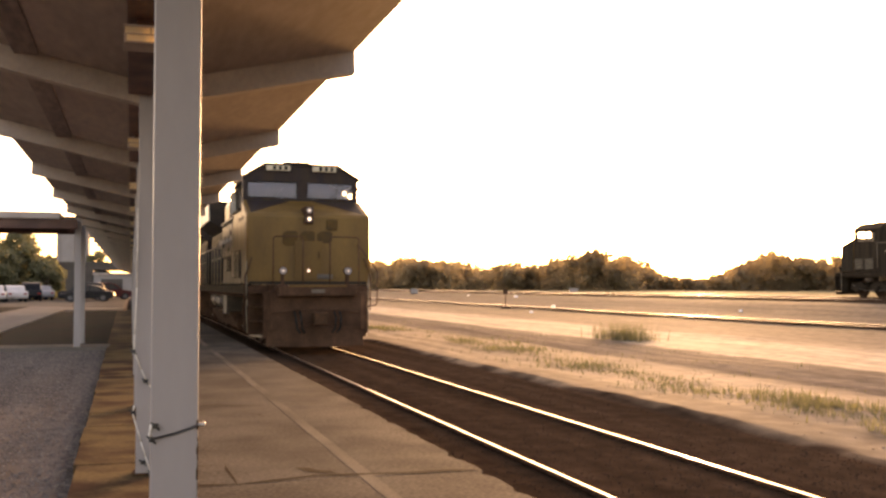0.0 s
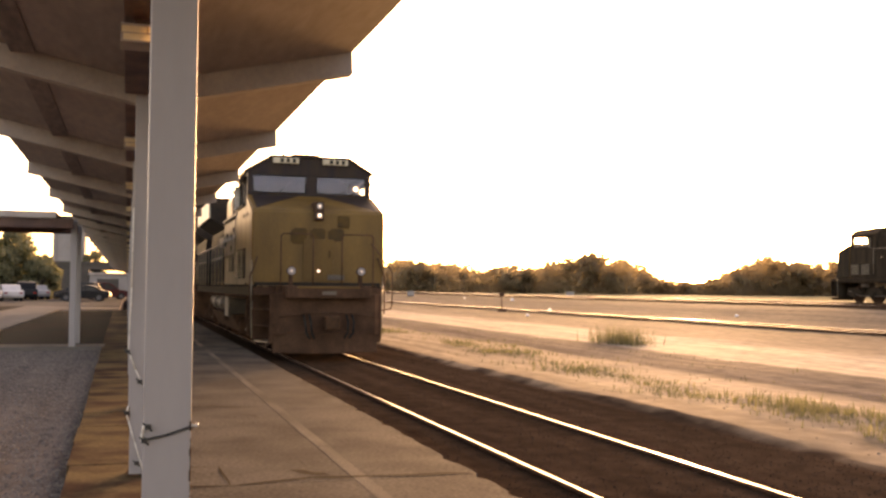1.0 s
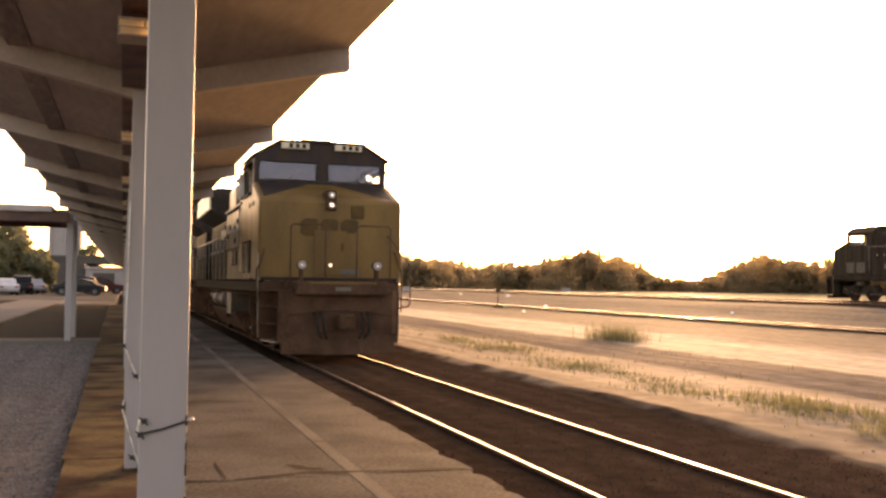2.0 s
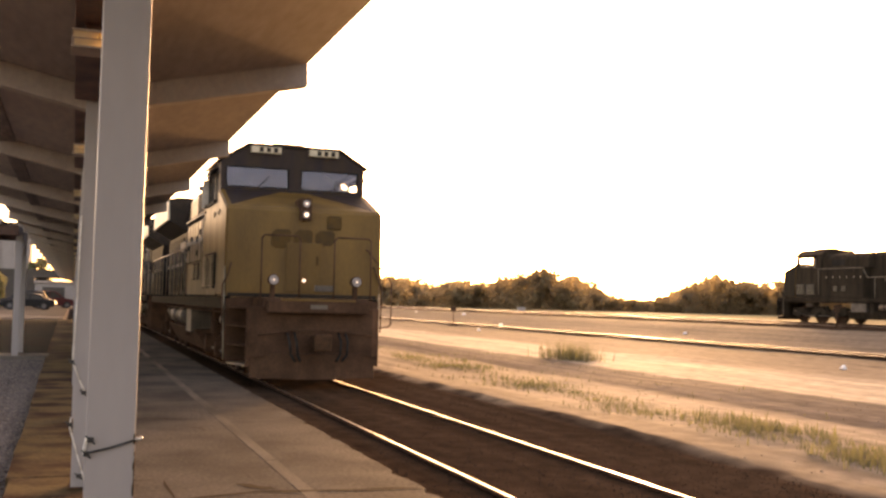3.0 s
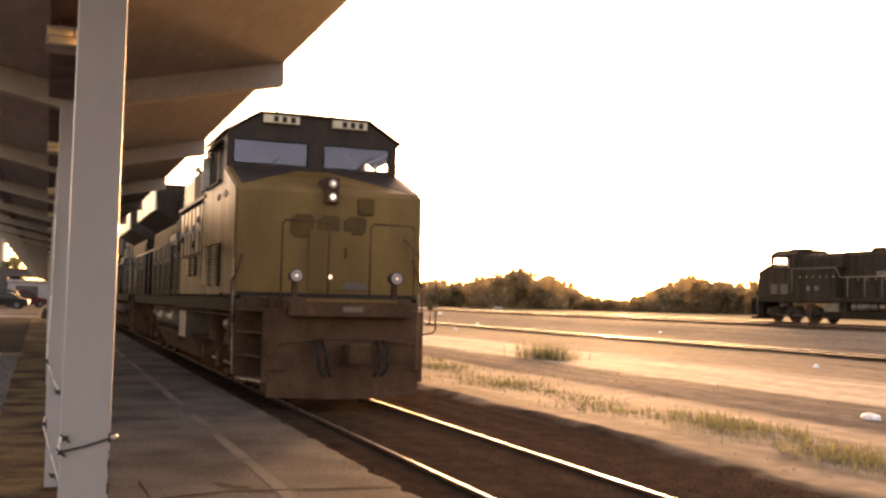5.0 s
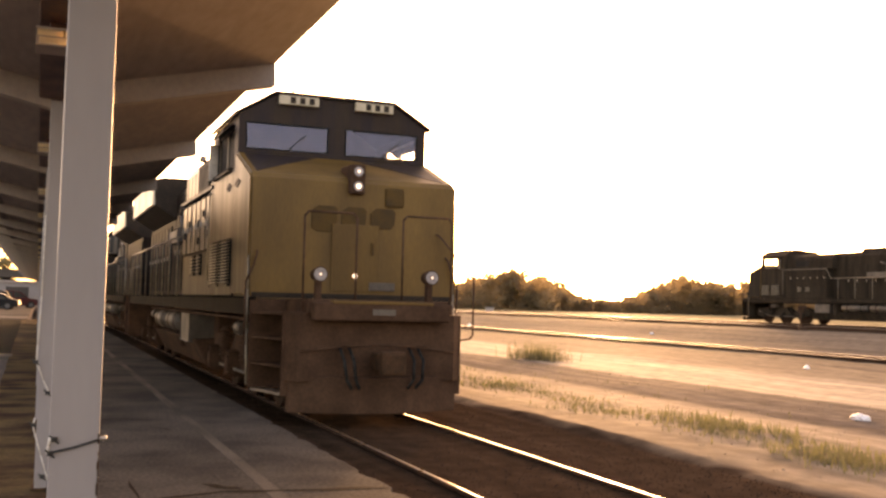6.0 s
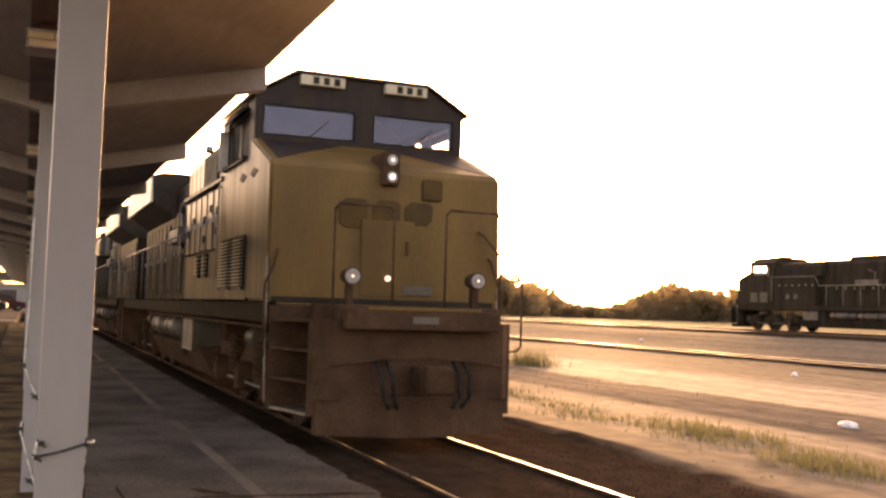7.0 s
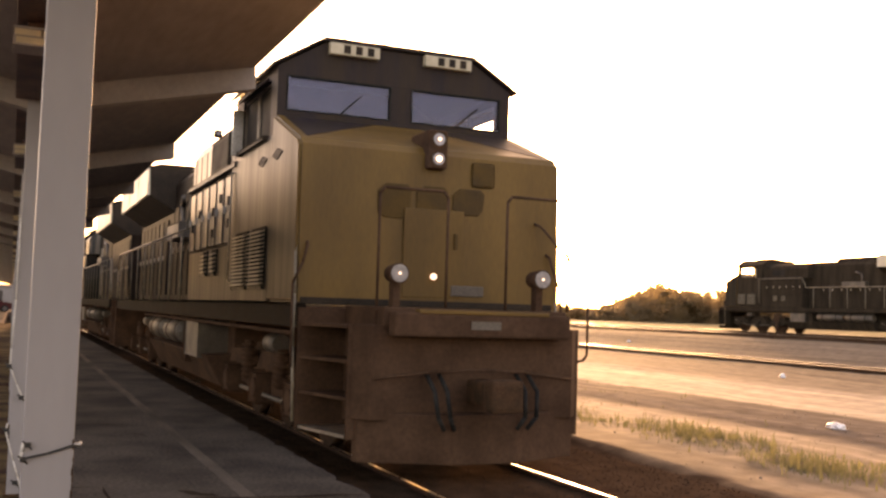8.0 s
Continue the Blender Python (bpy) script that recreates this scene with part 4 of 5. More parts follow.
    hood = part("equipment_hood", prism(bmesh.new(), [(-1.42, 3.545), (1.42, 3.545), (1.42, 4.12), (1.33, 4.30), (1.12, 4.44), (0.7, 4.54), (-0.7, 4.54), (-1.12, 4.44), (-1.33, 4.30), (-1.42, 4.12)], "y", y1 + 0.12, 8.9), HOODSIDE, L, "upper hood with sky reflections painted as pale streaks")
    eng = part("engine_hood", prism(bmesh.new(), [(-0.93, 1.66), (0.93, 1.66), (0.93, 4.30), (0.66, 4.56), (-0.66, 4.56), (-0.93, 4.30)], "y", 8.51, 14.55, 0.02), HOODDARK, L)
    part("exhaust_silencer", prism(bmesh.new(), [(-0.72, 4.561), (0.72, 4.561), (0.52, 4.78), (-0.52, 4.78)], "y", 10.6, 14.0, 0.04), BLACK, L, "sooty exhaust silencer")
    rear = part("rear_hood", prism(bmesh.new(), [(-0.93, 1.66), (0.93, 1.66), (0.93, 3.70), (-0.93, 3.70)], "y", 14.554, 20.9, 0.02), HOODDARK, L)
    rad = part("radiator", prism(bmesh.new(), [(-0.93, 3.705), (0.93, 3.705), (1.50, 4.05), (1.53, 4.72), (1.30, 4.80), (-1.30, 4.80), (-1.53, 4.72), (-1.50, 4.05)], "y", 14.6, 20.6, 0.02), BLACK, L, "flared radiator section, sky light painted on its pale side panels")
    for k in range(3):
        part("radiator_fan", tube(bmesh.new(), (0, 16.3 + k * 1.6, 4.802), (0, 16.3 + k * 1.6, 4.88), 0.62, sides=24), BLACK, rad)
    for s in (-1, 1):
        for k in range(3):
            part("radiator_grille", box(bmesh.new(), (s * 1.515, 14.62 + k * 1.98, 4.06), (s * 1.555, 16.58 + k * 1.98, 4.70), 0.01), PALE, rad, "radiator side panel painted pale as if sky-lit")
        louvre("louvre_panel", L, s * 1.566, 2.50, 3.22, 1.87, 2.54, 14, SIDESHADE, s)
        louvre("louvre_panel", L, s * 1.566, 3.44, 4.20, 1.87, 2.54, 14, SIDESHADE, s)
        louvre("louvre_panel", L, s * 1.505, 5.92, 6.28, 2.10, 2.42, 5, SIDESHADE, s)
        louvre("louvre_panel", L, s * 1.505, 6.68, 7.04, 2.10, 2.42, 5, SIDESHADE, s)
        part("cabinet_ledge", box(bmesh.new(), (s * 1.48, y1 - 0.3, 3.50), (s * 1.58, 8.52, 3.56), 0.008), SILVER, L)
        # cabinet doors carry the same painted sky streaks
        for k in range(6):
            door_panel(cab, s * 1.50, 4.84 + k * 0.61, 5.38 + k * 0.61, 2.50, 3.44, HOODSIDE, s)
        # seams, hinges and small catches on the upper and lower hood
        for k in range(4):
            part("hood_seam", box(bmesh.new(), (s * 1.418, 7.05 + k * 0.52, 3.60), (s * 1.426, 7.09 + k * 0.52, 4.10)), BLACK, hood)
        for yy, zz in ((5.0, 3.02), (5.0, 2.7), (5.62, 3.1), (6.2, 2.95), (6.2, 2.62), (7.4, 3.0), (8.05, 2.8)):
            part("catch", box(bmesh.new(), (s * 1.528, yy, zz), (s * 1.545, yy + 0.07, zz + 0.12), 0.004), BLACK, cab)
        wf = part("hood_window", box(bmesh.new(), (s * 1.40, 5.62, 3.64), (s * 1.445, 6.98, 4.16), 0.012), BLACK, hood, "dark framed window in the hood")
        part("pane", box(bmesh.new(), (s * 1.447, 5.70, 3.70), (s * 1.452, 6.90, 4.10)), DARKPANE, wf)
        for yy in (5.2, 6.75):
            bm = box(bmesh.new(), (s * 1.37, yy - 0.07, 4.25), (s * 1.47, yy + 0.07, 4.35), 0.008)
            box(bm, (s * 1.36, yy - 0.02, 4.14), (s * 1.39, yy + 0.02, 4.26))
            lamp = part("walkway_lamp", bm, BLACK, hood)
            part("lens", tube(bmesh.new(), (s * 1.42, yy - 0.084, 4.30), (s * 1.42, yy - 0.071, 4.30), 0.036, sides=12), LENSGLASS, lamp)
        # the first two engine doors repeat the painted reflection streaks
        for k in range(7):
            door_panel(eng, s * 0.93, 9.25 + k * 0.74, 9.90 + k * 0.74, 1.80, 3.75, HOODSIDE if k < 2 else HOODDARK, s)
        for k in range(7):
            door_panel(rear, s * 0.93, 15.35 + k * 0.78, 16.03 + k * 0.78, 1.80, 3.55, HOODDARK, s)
        part("hood_box", box(bmesh.new(), (s * 0.94, 11.6, 2.95), (s * 1.25, 13.4, 3.25), 0.02), SILVER, eng)
        part("sand_pipe", pipe(bmesh.new(), [(s * 0.95, 12.9, 3.1), (s * 1.0, 12.95, 3.7), (s * 1.05, 12.5, 3.85)], 0.05, 8), SILVER, eng)
        # walkway handrail with its stanchions
        rail = part("walkway_handrail", pipe(bmesh.new(), [(s * 1.50, 8.52, 3.50), (s * 1.50, 8.88, 2.92), (s * 1.50, 20.9, 2.92), (s * 1.50, 21.3, 2.5), (s * 1.50, 21.4, 1.7)], 0.022, 8), HAND, L)
        me = mesh_of(tube(bmesh.new(), (0, 0, 0), (0, 0, 1.27), 0.018, sides=6), HAND, "stanchion")
        for k in range(9):
            shared("stanchion", me, pose(s * 1.49, 9.5 + k * 1.4, 1.65), rail)
        # under the frame: air reservoirs, fuel tank and bogies
        for z in (1.08,):
            for k in range(2):
                bm = tube(bmesh.new(), (s * 1.22, 9.75 + k * 2.3, z), (s * 1.22, 11.75 + k * 2.3, z), 0.235, sides=18)
                for e in (9.75, 11.75):
                    bmesh.ops.create_uvsphere(bm, u_segments=14, v_segments=6, radius=0.234, matrix=Matrix.Translation((s * 1.22, e + k * 2.3, z)) @ Matrix.Diagonal((1, 0.4, 1, 1)))
                r = part("air_reservoir", bm, SILVER, L, "silver air reservoir cylinder")
                for e in (10.2, 11.3):
                    part("strap", tube(bmesh.new(), (s * 1.22, e - 0.03 + k * 2.3, z), (s * 1.22, e + 0.03 + k * 2.3, z), 0.245, sides=18), UNDER, r)
        part("battery_box", box(bmesh.new(), (s * 0.98, 7.45, 0.74), (s * 1.46, 8.75, 1.32), 0.02), SILVER, L, "dusty grey equipment box")
        part("equipment_box", box(bmesh.new(), (s * 0.98, 9.0, 0.60), (s * 1.40, 9.30, 1.30), 0.02), UNDER, L)
        part("sill_pipe", pipe(bmesh.new(), [(s * 1.50, 1.3, 1.33), (s * 1.50, 14.4, 1.33)], 0.025, 6), UNDER, L)
    part("fuel_tank", prism(bmesh.new(), [(-1.42, 0.80), (-1.15, 0.30), (1.15, 0.30), (1.42, 0.80), (0.98, 0.82), (0.98, 1.36), (-0.98, 1.36), (-0.98, 0.82)], "y", 7.0, 14.2, 0.03), UNDER, L)
    part("rear_pilot", box(bmesh.new(), (-1.50, 21.62, 0.30), (1.50, 21.76, 1.46), 0.02), UNDER, L)
    part("rear_coupler", box(bmesh.new(), (-0.11, 21.7, 0.70), (0.11, 22.25, 0.95), 0.03), RAILSIDE, L)
    # bogies with three wheelsets each
    bm = bmesh.new()
    for s in (-1, 1):
        tube(bm, (s * 0.68, 0, 0), (s * 0.815, 0, 0), 0.53, sides=32)
        tube(bm, (s * 0.655, 0, 0), (s * 0.685, 0, 0), 0.565, sides=32)
        tube(bm, (s * 0.816, 0, 0), (s * 0.86, 0, 0), 0.20, sides=16)
        for k in range(6):
            a = k * math.pi / 3
            tube(bm, (s * 0.82, 0.36 * math.cos(a), 0.36 * math.sin(a)), (s * 0.835, 0.36 * math.cos(a), 0.36 * math.sin(a)), 0.06, sides=8)
    tube(bm, (-0.7, 0, 0), (0.7, 0, 0), 0.11, sides=14)
    wheel_me = mesh_of(bm, RAILSIDE, "wheelset")
    for y in (2.2, 4.05, 5.9, 15.1, 16.95, 18.8):
        shared("wheelset", wheel_me, pose(0, y, 0.532), L)
    for yc in (4.05, 16.95):
        for s in (-1, 1):
            bm = prism(bmesh.new(), [(yc - 2.6, 0.55), (yc - 2.5, 0.95), (yc - 1.5, 0.98), (yc - 1.2, 0.75), (yc - 0.7, 0.75), (yc - 0.4, 1.0), (yc + 0.4, 1.0), (yc + 0.7, 0.75), (yc + 1.2, 0.75),
                                     (yc + 1.5, 0.98), (yc + 2.5, 0.95), (yc + 2.6, 0.55), (yc + 2.3, 0.45), (yc + 1.4, 0.50), (yc + 1.0, 0.38), (yc - 1.0, 0.38), (yc - 1.4, 0.50), (yc - 2.3, 0.45)], "x", s * 0.93, s * 1.10)
            sf = part("bogie_frame", bm, UNDER, L, "dusty cast bogie side frame")
            for k in (-1, 0, 1):
                bm = box(bmesh.new(), (s * 1.101, yc + k * 1.85 - 0.2, 0.36), (s * 1.27, yc + k * 1.85 + 0.2, 0.72), 0.04)
                tube(bm, (s * 1.27, yc + k * 1.85, 0.53), (s * 1.31, yc + k * 1.85, 0.53), 0.13, sides=14)
                part("axle_box", bm, UNDER, sf)
            for k in (-0.92, 0.92):
                bm = bmesh.new()
                for z in range(7):
                    tube(bm, (s * 1.16, yc + k, 0.62 + z * 0.07), (s * 1.16, yc + k, 0.655 + z * 0.07), 0.11, sides=12)
                tube(bm, (s * 1.16, yc + k, 0.58), (s * 1.16, yc + k, 1.12), 0.07, sides=10)
                part("spring", bm, UNDER, sf)
            part("brake_cylinder", tube(bmesh.new(), (s * 1.18, yc - 1.0, 1.14), (s * 1.18, yc - 0.45, 1.14), 0.12, sides=14), SILVER, sf)
            part("brake_rod", pipe(bmesh.new(), [(s * 1.2, yc - 2.3, 0.8), (s * 1.2, yc - 1.2, 0.45), (s * 1.2, yc + 1.2, 0.45)], 0.03, 6), SILVER, sf)
    return L


START_Y, SPEED = 24.55, 1.90
loco = build_locomotive()
loco.matrix_basis = pose(0, START_Y, 0)
BEHIND = 44.75
second = copy_thing(loco, pose(0, START_Y + BEHIND, 0, 0, 0, 180))
tagged(second, "second freight locomotive coupled back to back behind the first", "locomotive")
yard_loco = copy_thing(loco, pose(43.2, 58.8, 0.86, 0, 0, 180))
tagged(yard_loco, "parked freight locomotive on the raised yard track, haze painted into its brown", "locomotive")
# the parked one gets a lighter brown that stands for the haze over it
HAZED = mat("hazed_loco_paint", (0.050, 0.037, 0.026), (0.030, 0.022, 0.016), 0.85, 1.2, 20, 0.1, grain=0.2, stretch=(2, 2, 0.3))
for piece in yard_loco.children_recursive:
    if piece.data and piece.data.materials and piece.data.materials[0] in (HOODDARK, HOODSIDE, BLUE, BLACK, SILL, UNDER, SIDESHADE):
        piece.data = piece.data.copy()
        for k in range(len(piece.data.materials)):
            piece.data.materials[k] = HAZED


# ---- trees, grass and the distance ----
def leaf_cloud(rnd, blobs, count, size, verts, faces):
    """Small leaf clumps scattered through the shells of several blobs."""
    for _ in range(count):
        c, r = rnd.choice(blobs)
        d = Vector((rnd.gauss(0, 1), rnd.gauss(0, 1), rnd.gauss(0, 1))).normalized()
        p = Vector(c) + Vector((d.x * r[0], d.y * r[0], d.z * r[1])) * rnd.uniform(0.55, 1.08)
        s = size * rnd.uniform(0.5, 1.3)
        u = Vector((rnd.gauss(0, 1), rnd.gauss(0, 1), rnd.gauss(0, 1))).normalized()
        v = u.orthogonal().normalized()
        k = len(verts)
        verts += [tuple(p + u * s), tuple(p + v * s * 0.6), tuple(p - u * s * 0.9), tuple(p - v * s * 0.6)]
        faces.append((k, k + 1, k + 2, k + 3))


def build_tree(x, y, z, height, radius, seed, leaves, size, label):
    rnd = random.Random(seed)
    t = thing("tree", label, "tree", "trees by the parking lot", pose(x, y, z))
    bm = tube(bmesh.new(), (0, 0, -0.1), (0.1, 0, height * 0.45), height * 0.035, height * 0.02, 9)
    tips = []
    for k in range(6):
        a = k * 1.05 + rnd.uniform(-0.3, 0.3)
        tip = (radius * 0.6 * math.cos(a), radius * 0.6 * math.sin(a), height * rnd.uniform(0.55, 0.85))
        tube(bm, (0.1, 0, height * rnd.uniform(0.25, 0.45)), tip, height * 0.014, height * 0.005, 6)
        tips.append(tip)
    part("trunk", bm, BARK, t)
    blobs = [((0, 0, height * 0.72), (radius * 0.7, height * 0.27))]
    for k in range(18):
        a, q = rnd.uniform(0, 6.28), rnd.uniform(0.3, 0.8)
        blobs.append(((radius * q * math.cos(a), radius * q * math.sin(a), height * rnd.uniform(0.12, 0.88)), (radius * rnd.uniform(0.28, 0.48), height * rnd.uniform(0.09, 0.17))))
    verts, faces = [], []
    leaf_cloud(rnd, blobs, leaves, size, verts, faces)
    soup("crown", verts, faces, LEAF, t)
    return t


for x, y, h, r, seed in ((-14.9, 112, 7.3, 2.2, 1), (-18.6, 114, 6.0, 2.8, 2), (-13.3, 117, 4.6, 1.6, 3), (-21.5, 112, 6.2, 3.0, 4), (-14.9, 120, 5.0, 1.9, 5), (-26.5, 112, 7.4, 3.6, 6), (-33, 108, 7.0, 4.0, 7),
                          (-12.7, 110, 4.4, 1.7, 8), (-11.9, 112, 3.3, 1.3, 9), (-17.0, 109, 5.3, 2.3, 10), (-9.3, 166, 7.0, 1.9, 11)):
    build_tree(x, y, 0.1, h, r, seed, 5200, 0.24, "leafy green roadside tree at the edge of the parking lot")


# the crest of the woods: bearing and height over the horizon, in degrees
WOODS_AZ = (3.5, 13.4, 15.1, 16.6, 18.2, 18.9, 20.6, 22.5, 23.9, 25.6, 27.2, 28.4, 29.5, 31.9, 33.5, 34.9, 35.7, 38.0, 62.0)
# the dip near bearing 30 gives the sun's glare a shape
WOODS_TOP = (1.5, 1.42, 1.60, 1.38, 1.26, 1.02, 1.26, 1.30, 1.64, 2.0, 1.74, 1.05, 0.45, 0.35, 1.15, 1.95, 1.58, 1.6, 1.6)


def treeline():
    """Far woods along the horizon, cut lower where the sun's glare washes them out."""
    rnd = random.Random(21)
    verts, faces = [], []
    for k in range(520):
        az = rnd.uniform(3.5, 62)
        dist = rnd.uniform(215, 300)
        top = (1.62 + dist * math.tan(radians(float(np.interp(az, WOODS_AZ, WOODS_TOP))))) * rnd.uniform(0.88, 1.13)
        cx, cy = EYE[0] + dist * math.sin(radians(az)), dist * math.cos(radians(az))
        wide = rnd.uniform(2.2, 4.0)
        blobs = [((cx, cy, top * 0.5), (wide, top * 0.46)), ((cx, cy, top * 0.2), (wide * 1.3, top * 0.22))]
        for _ in range(6):
            blobs.append(((cx + rnd.uniform(-wide, wide), cy + rnd.uniform(-wide, wide), top * rnd.uniform(0.2, 0.8)), (wide * rnd.uniform(0.3, 0.55), top * rnd.uniform(0.12, 0.22))))
        leaf_cloud(rnd, blobs, 640, 0.52, verts, faces)
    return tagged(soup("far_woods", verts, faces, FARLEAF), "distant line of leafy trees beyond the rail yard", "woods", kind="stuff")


treeline()


def grass(name, label, clumps, seed, blades, height, spread):
    rnd = random.Random(seed)
    verts, faces = [], []
    for cx, cy, amount, tall in clumps:
        for _ in range(int(blades * amount)):
            x, y = cx + rnd.gauss(0, spread), cy + rnd.gauss(0, spread * 1.6)
            z = ground_height(x, y) - 0.01
            h, a, w = height * tall * rnd.uniform(0.35, 1.15), rnd.uniform(0, 6.28), rnd.uniform(0.006, 0.013)
            lean = h * rnd.uniform(0.1, 0.6)
            dx, dy, k = math.cos(a), math.sin(a), len(verts)
            verts += [(x - dy * w, y + dx * w, z), (x + dy * w, y - dx * w, z), (x + dx * lean * 0.4 + dy * w * 0.7, y + dy * lean * 0.4 - dx * w * 0.7, z + h * 0.6),
                      (x + dx * lean * 0.4 - dy * w * 0.7, y + dy * lean * 0.4 + dx * w * 0.7, z + h * 0.6), (x + dx * lean, y + dy * lean, z + h)]
            faces += [(k, k + 1, k + 2, k + 3), (k + 3, k + 2, k + 4)]
    return tagged(soup(name, verts, faces, GRASS), label, "grass", kind="stuff")


rnd = random.Random(31)
clumps = []
for gx, gy, reach, many, tall in ((4.15, 8.7, 0.5, 7, 0.8), (4.3, 9.6, 0.45, 8, 0.95), (4.55, 10.8, 0.55, 8, 1.0), (4.7, 12.4, 0.6, 7, 0.9), (4.3, 14.6, 0.6, 8, 0.8), (4.9, 17.0, 0.9, 6, 0.6),
                                 (4.95, 19.7, 0.8, 9, 0.8), (5.2, 24.4, 1.0, 9, 0.9), (5.6, 28.4, 1.2, 9, 0.9), (5.0, 38.0, 1.5, 12, 1.2)):
    clumps += [(gx + rnd.gauss(0, 0.18 + 0.01 * gy), gy + rnd.gauss(0, reach), rnd.uniform(0.2, 1.0), tall * rnd.uniform(0.6, 1.3)) for _ in range(many)]
clumps += [(rnd.uniform(3.4, 9.5), rnd.uniform(9, 60), rnd.uniform(0.04, 0.2), rnd.uniform(0.3, 0.8)) for _ in range(70)]
grass("grass", "uneven strip of dry green weeds between the tracks", clumps, 32, 105, 0.15, 0.25)
tall = [(10.9 + rnd.gauss(0, 0.4), 29.3 + rnd.gauss(0, 0.6), 1.0, rnd.uniform(0.7, 1.2)) for _ in range(10)]
grass("tall_weeds", "tall dry weed clump at the edge of the road", tall, 33, 60, 0.55, 0.30)


def litter(name, label, x, y, sx, sy, h, seed):
    """A crumpled bag or sheet: an icosphere pressed flat and creased."""
    rnd = random.Random(seed)
    bm = bmesh.new()
    bmesh.ops.create_icosphere(bm, subdivisions=3, radius=1.0)
    for v in bm.verts:
        k = 0.8 + 0.35 * noise.noise(v.co * 2.3 + Vector((seed, 0, 0))) + 0.12 * noise.noise(v.co * 7)
        v.co = Vector((v.co.x * sx * k, v.co.y * sy * k, max(-0.05, v.co.z) * h * k))
    ob = part(name, bm, CLOTH)
    ob.matrix_basis = pose(x, y, ground_height(x, y) + 0.01, 0, 0, rnd.uniform(0, 90))
    return tagged(ob, label, "litter")


litter("plastic_bag", "crumpled white plastic bag lying in the dirt", 8.0, 12.64, 0.22, 0.15, 0.10, 2)
litter("paper_scrap", "small crumpled white scrap lying by the road", 17.65, 24.8, 0.15, 0.12, 0.12, 5)
litter("paper_scrap", "small crumpled white scrap lying by the yard track", 27.2, 73.2, 0.22, 0.18, 0.2, 6)
litter("paper_scrap", "small crumpled white scrap lying by the yard track", 32.5, 95.0, 0.26, 0.22, 0.24, 7)


# ---- parked cars ----
def build_car(paint, label, x, y, turn, tall=0.0):
    """A car along its own x; tall makes it a sport utility."""
    t = thing("car", label, "car", "cars in the parking lot", pose(x, y, 0.148, 0, 0, turn))
    h = 0.88 + tall * 0.4
    top = 1.42 + tall
    # one painted shell with a rounded roofline, dark glass set into its flanks
    body = [(-2.20, 0.28), (-2.30, 0.50), (-2.26, h - 0.08), (-2.12, h + 0.02), (-1.60 - tall * 1.4, h + 0.06), (2.02 - 0.9, h), (1.75, h - 0.07), (2.14, h - 0.18), (2.28, 0.55), (2.22, 0.28)]
    part("body", prism(bmesh.new(), body, "y", -0.88, 0.88, 0.06), paint, t)
    back = -1.62 - tall * 1.5
    cabin = [(back, h), (back + 0.55 - tall * 0.7, top - 0.10), (back + 0.95 - tall * 0.7, top - 0.01), (-0.30, top + 0.02), (0.15, top - 0.03), (0.50, top - 0.16), (1.22, h - 0.02)]
    part("cabin", prism(bmesh.new(), cabin, "y", -0.76, 0.76, 0.05), paint, t)
    glass = [(back + 0.34, h + 0.05), (back + 0.70 - tall * 0.7, top - 0.14), (-0.30, top - 0.08), (0.12, top - 0.11), (0.98, h + 0.05)]
    for s in (-1, 1):
        part("side_window", prism(bmesh.new(), glass, "y", s * 0.755, s * 0.768), PLASTIC, t, "dark side windows")
    part("windscreen", prism(bmesh.new(), [(0.55, top - 0.16), (1.20, h + 0.02), (1.235, h + 0.03), (0.585, top - 0.15)], "y", -0.66, 0.66), PLASTIC, t, "dark windscreen")
    for xx in (-1.40, 1.40):
        for s in (-1, 1):
            w = part("wheel", tube(bmesh.new(), (xx, s * 0.70, 0.33), (xx, s * 0.895, 0.33), 0.33, sides=20), RUBBER, t)
            part("rim", tube(bmesh.new(), (xx, s * 0.896, 0.33), (xx, s * 0.905, 0.33), 0.21, sides=14), RIM, w)
    for s in (-1, 1):
        part("headlight", box(bmesh.new(), (2.20, s * 0.55 - 0.18, 0.60), (2.285, s * 0.55 + 0.18, 0.72), 0.01), RIM, t)
        part("tail_light", box(bmesh.new(), (-2.31, s * 0.62 - 0.14, 0.62), (-2.25, s * 0.62 + 0.14, 0.76), 0.01), RED, t)
        part("pillar", box(bmesh.new(), (-0.28, s * 0.762 - 0.008, h), (-0.20, s * 0.762 + 0.008, top - 0.06)), paint, t)
    return t


def paint(name, c):
    return mat(name, c, tuple(v * 0.8 for v in c), 0.40, 2, 30, 0.0, coat=0.06, grain=0.03)


RIM = mat("dull_wheel_rim", (0.10, 0.10, 0.105), (0.07, 0.07, 0.075), 0.6, 8, 60, 0)
RED = mat("red_lens", (0.30, 0.02, 0.015), (0.2, 0.015, 0.01), 0.5, 8, 60, 0)
CARBLACK, CARWHITE, CARRED = paint("car_paint_black", (0.008, 0.008, 0.010)), paint("car_paint_white", (0.50, 0.49, 0.49)), paint("car_paint_maroon", (0.09, 0.02, 0.02))
CARSILVER = paint("car_paint_silver", (0.25, 0.25, 0.26))
CARGREY = paint("car_paint_grey", (0.02, 0.02, 0.023))
for dark in (CARBLACK, CARGREY, CARRED, RED):
    dark.node_tree.nodes["Principled BSDF"].inputs["Specular IOR Level"].default_value = 0.15
build_car(CARBLACK, "black sedan parked in the lot", -8.04, 97, 174)
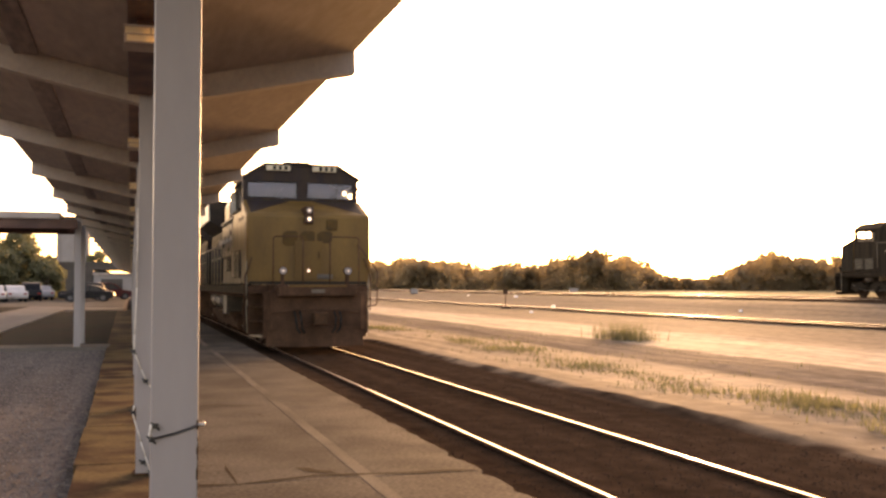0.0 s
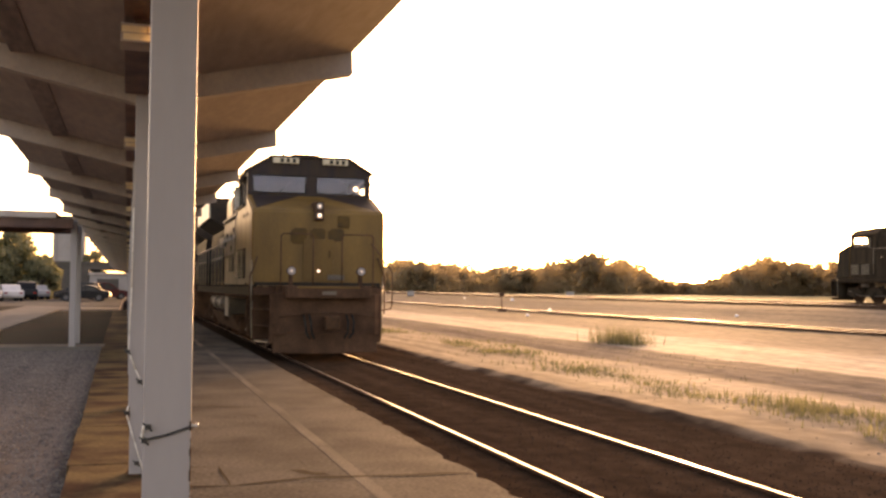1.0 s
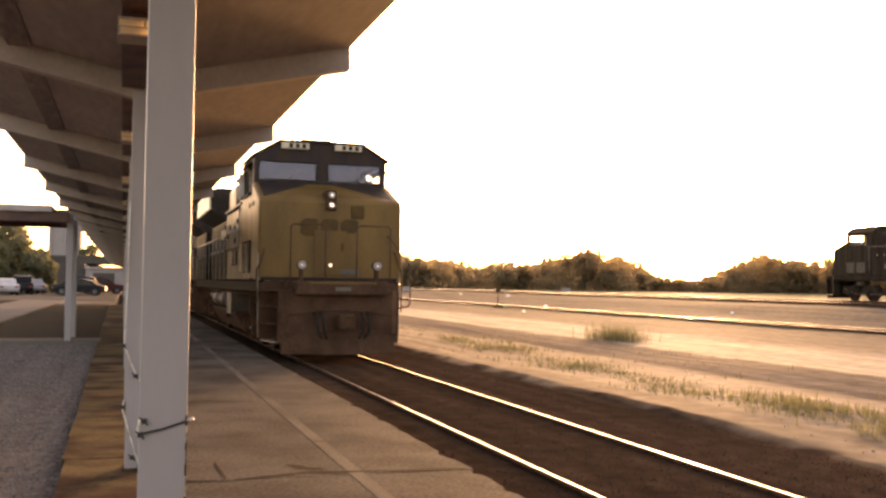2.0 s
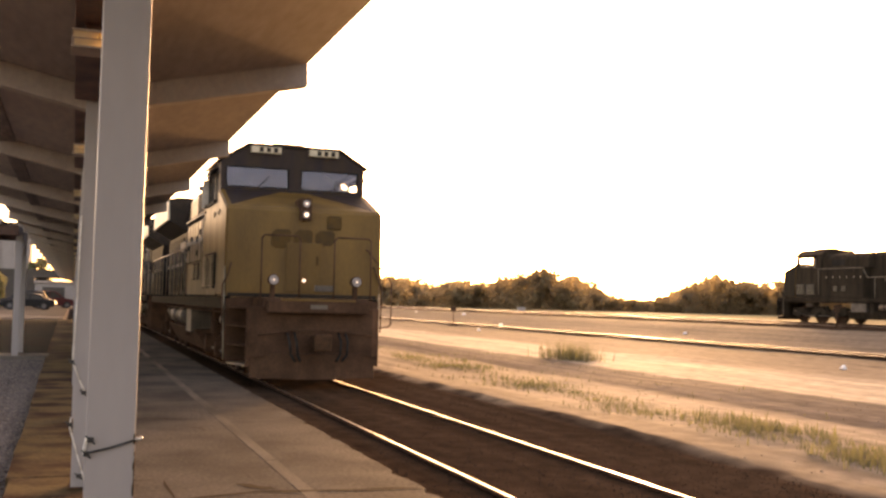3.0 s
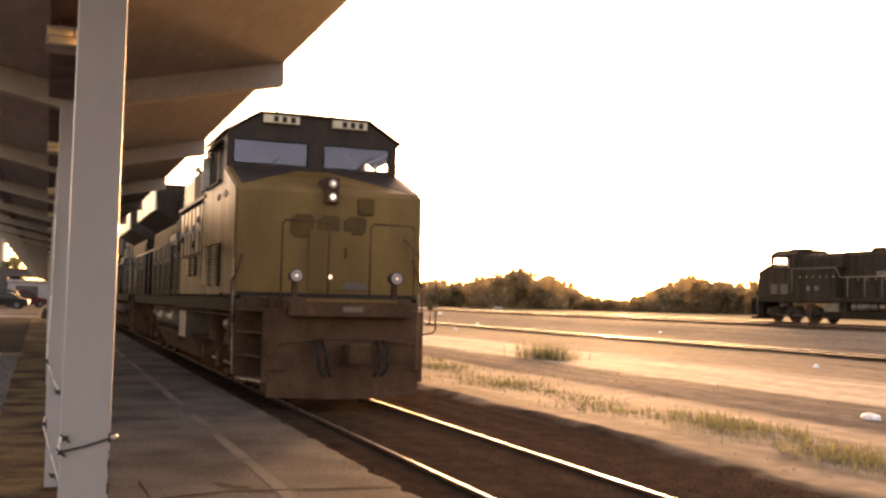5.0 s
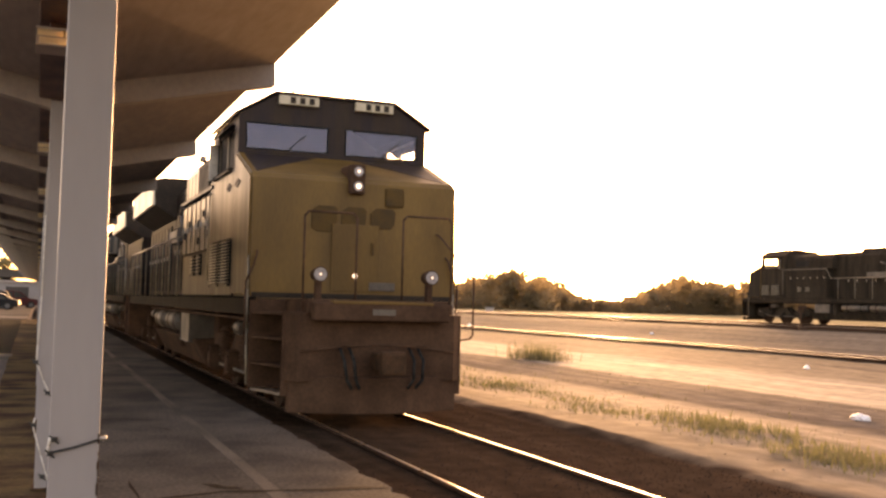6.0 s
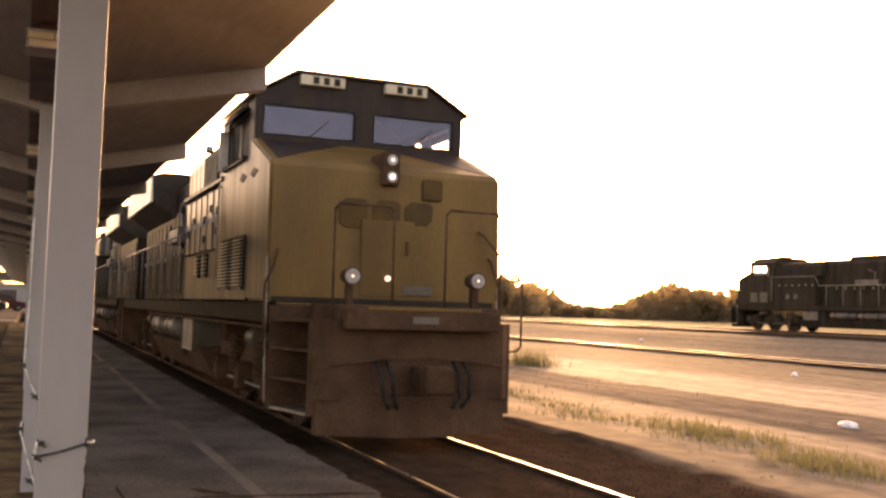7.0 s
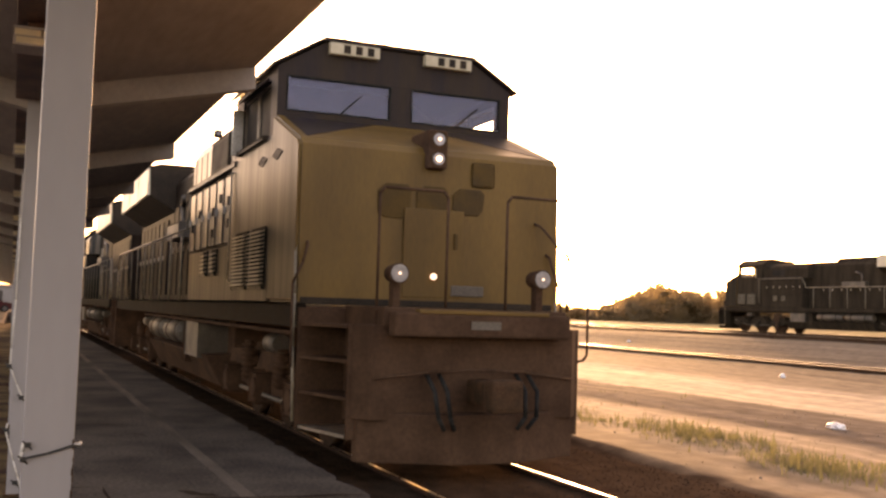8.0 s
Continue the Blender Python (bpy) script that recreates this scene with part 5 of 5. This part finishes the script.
build_car(CARGREY, "dark grey sport utility parked behind the black sedan", -8.75, 104, 178, 0.30)
build_car(CARRED, "maroon sport utility parked near the platform end", -6.42, 109, 8, 0.30)
build_car(CARWHITE, "white sedan parked by the trees", -15.7, 95, 100)
build_car(CARWHITE, "white sedan parked by the trees", -14.4, 98, 105)
build_car(CARBLACK, "black sport utility parked by the trees", -13.4, 102, 100, 0.3)
build_car(CARSILVER, "silver sedan parked by the trees", -12.9, 108, 105)

# ---- distant buildings, overpass and poles ----
tower = thing("tower_building", "tall pale concrete building behind the parking lot", "building", m=pose(-13.2, 172, 0))
part("wall", box(bmesh.new(), (-2.6, 0, 0.1), (2.2, 9, 12.2), 0.05), WALLGREY, tower)
part("roof", box(bmesh.new(), (-2.8, -0.2, 12.2), (2.4, 9.2, 12.6), 0.05), DARKWALL, tower)
for i in range(3):
    part("pilaster", box(bmesh.new(), (-2.5 + i * 2.1, -0.25, 0.1), (-2.1 + i * 2.1, 0.05, 12.1), 0.03), WALLGREY, tower)
bridge = thing("overpass", "grey concrete road overpass beyond the parking lot", "overpass", m=pose(0, 150, 0))
part("deck", box(bmesh.new(), (-15, 0, 3.75), (8, 10, 4.45), 0.03), DARKWALL, bridge)
part("parapet", box(bmesh.new(), (-15, -0.1, 4.45), (8, 0.2, 4.85), 0.03), DARKWALL, bridge)
for i in range(5):
    part("pier", box(bmesh.new(), (-14 + i * 5, 3, 0.0), (-13 + i * 5, 7, 3.75), 0.05), DARKWALL, bridge)
shed = thing("low_building", "low pale warehouse beyond the parked cars", "building", m=pose(-12, 135, 0))
part("wall", box(bmesh.new(), (3.1, 0, 0.1), (12, 8, 2.9), 0.03), WALLGREY, shed)
part("roof", box(bmesh.new(), (3.0, -0.3, 2.9), (12.3, 8.3, 3.15), 0.03), RAFTER, shed)
part("side_wing", box(bmesh.new(), (-6, 0.5, 0.1), (3.0, 8, 3.55), 0.03), DARKWALL, shed)
for i in range(2):
    part("door", box(bmesh.new(), (4 + i * 4, -0.06, 0.1), (6.6 + i * 4, 0.02, 2.4), 0.02), DARKWALL, shed)


def utility_pole(x, y, h, label):
    t = thing("utility_pole", label, "utility pole", "utility poles", pose(x, y, 0.0))
    part("pole", tube(bmesh.new(), (0, 0, 0), (0, 0, h), 0.16, 0.11, 8), BARK, t)
    part("crossarm", box(bmesh.new(), (-1.1, -0.06, h - 0.9), (1.1, 0.06, h - 0.75)), BARK, t)
    return t


utility_pole(-21.6, 150, 11.5, "wooden utility pole behind the trees")
utility_pole(-19.2, 190, 6.9, "wooden utility pole in the distance")
utility_pole(-18.1, 190, 7.1, "wooden utility pole in the distance")


def switch_stand(x, y, h):
    t = thing("switch_stand", "small dark trackside switch stand", "switch stand", "switch stands", pose(x, y, ground_height(x, y)))
    part("stem", tube(bmesh.new(), (0, 0, 0), (0, 0, h), 0.05, 0.04, 8), RAILSIDE, t)
    part("target", box(bmesh.new(), (-0.2, -0.02, h), (0.2, 0.02, h + 0.35), 0.01), RAILSIDE, t)
    part("base", box(bmesh.new(), (-0.3, -0.2, 0), (0.3, 0.2, 0.18), 0.02), RAILSIDE, t)


def relay_cabinet(x, y, turn):
    t = thing("relay_cabinet", "small pale metal cabinet beside the far tracks", "cabinet", "trackside cabinets", pose(x, y, ground_height(x, y), 0, 0, turn))
    part("base", box(bmesh.new(), (-0.55, -0.35, -0.05), (0.55, 0.35, 0.12), 0.02), DARKWALL, t)
    part("body", box(bmesh.new(), (-0.5, -0.3, 0.12), (0.5, 0.3, 0.66), 0.015), WALLGREY, t)
    part("roof", prism(bmesh.new(), [(-0.56, 0.66), (0.56, 0.66), (0.5, 0.72), (-0.5, 0.72)], "y", -0.36, 0.36), WALLGREY, t)
    for sx in (-0.25, 0.25):
        d = part("door", box(bmesh.new(), (sx - 0.22, -0.315, 0.18), (sx + 0.22, -0.299, 0.62), 0.004), WALLGREY, t)
        part("handle", box(bmesh.new(), (sx * 0.3 - 0.02, -0.335, 0.36), (sx * 0.3 + 0.02, -0.314, 0.46)), RIM, d)
    return t


relay_cabinet(46.5, 112.0, -20)
relay_cabinet(33.0, 135.0, -15)
switch_stand(22.0, 70.0, 1.1)
switch_stand(35.5, 45.5, 1.0)
for k, (x, y) in enumerate(((20.0, 60.0), (30.0, 52.0), (32.5, 110.0))):
    litter("paper_scrap", "small crumpled white scrap lying by the tracks", x, y, 0.16, 0.13, 0.13, 9 + k)


# ---- what moves: both locomotives roll towards the camera, their wheels turning ----
def motions():
    times = [k * 0.4 for k in range(21)]
    for ob, behind, turn in ((loco, 0.0, 0), (second, BEHIND, 180)):
        walk(ob, [(t, pose(0, START_Y + behind - SPEED * t, 0, 0, 0, turn)) for t in times])
        for w in ob.children:
            if w.name.startswith("wheelset"):
                y = w.location.y
                walk(w, [(t, pose(0, y, 0.532, math.degrees(SPEED * t / 0.532) * (-1 if turn else 1))) for t in times])


motions()
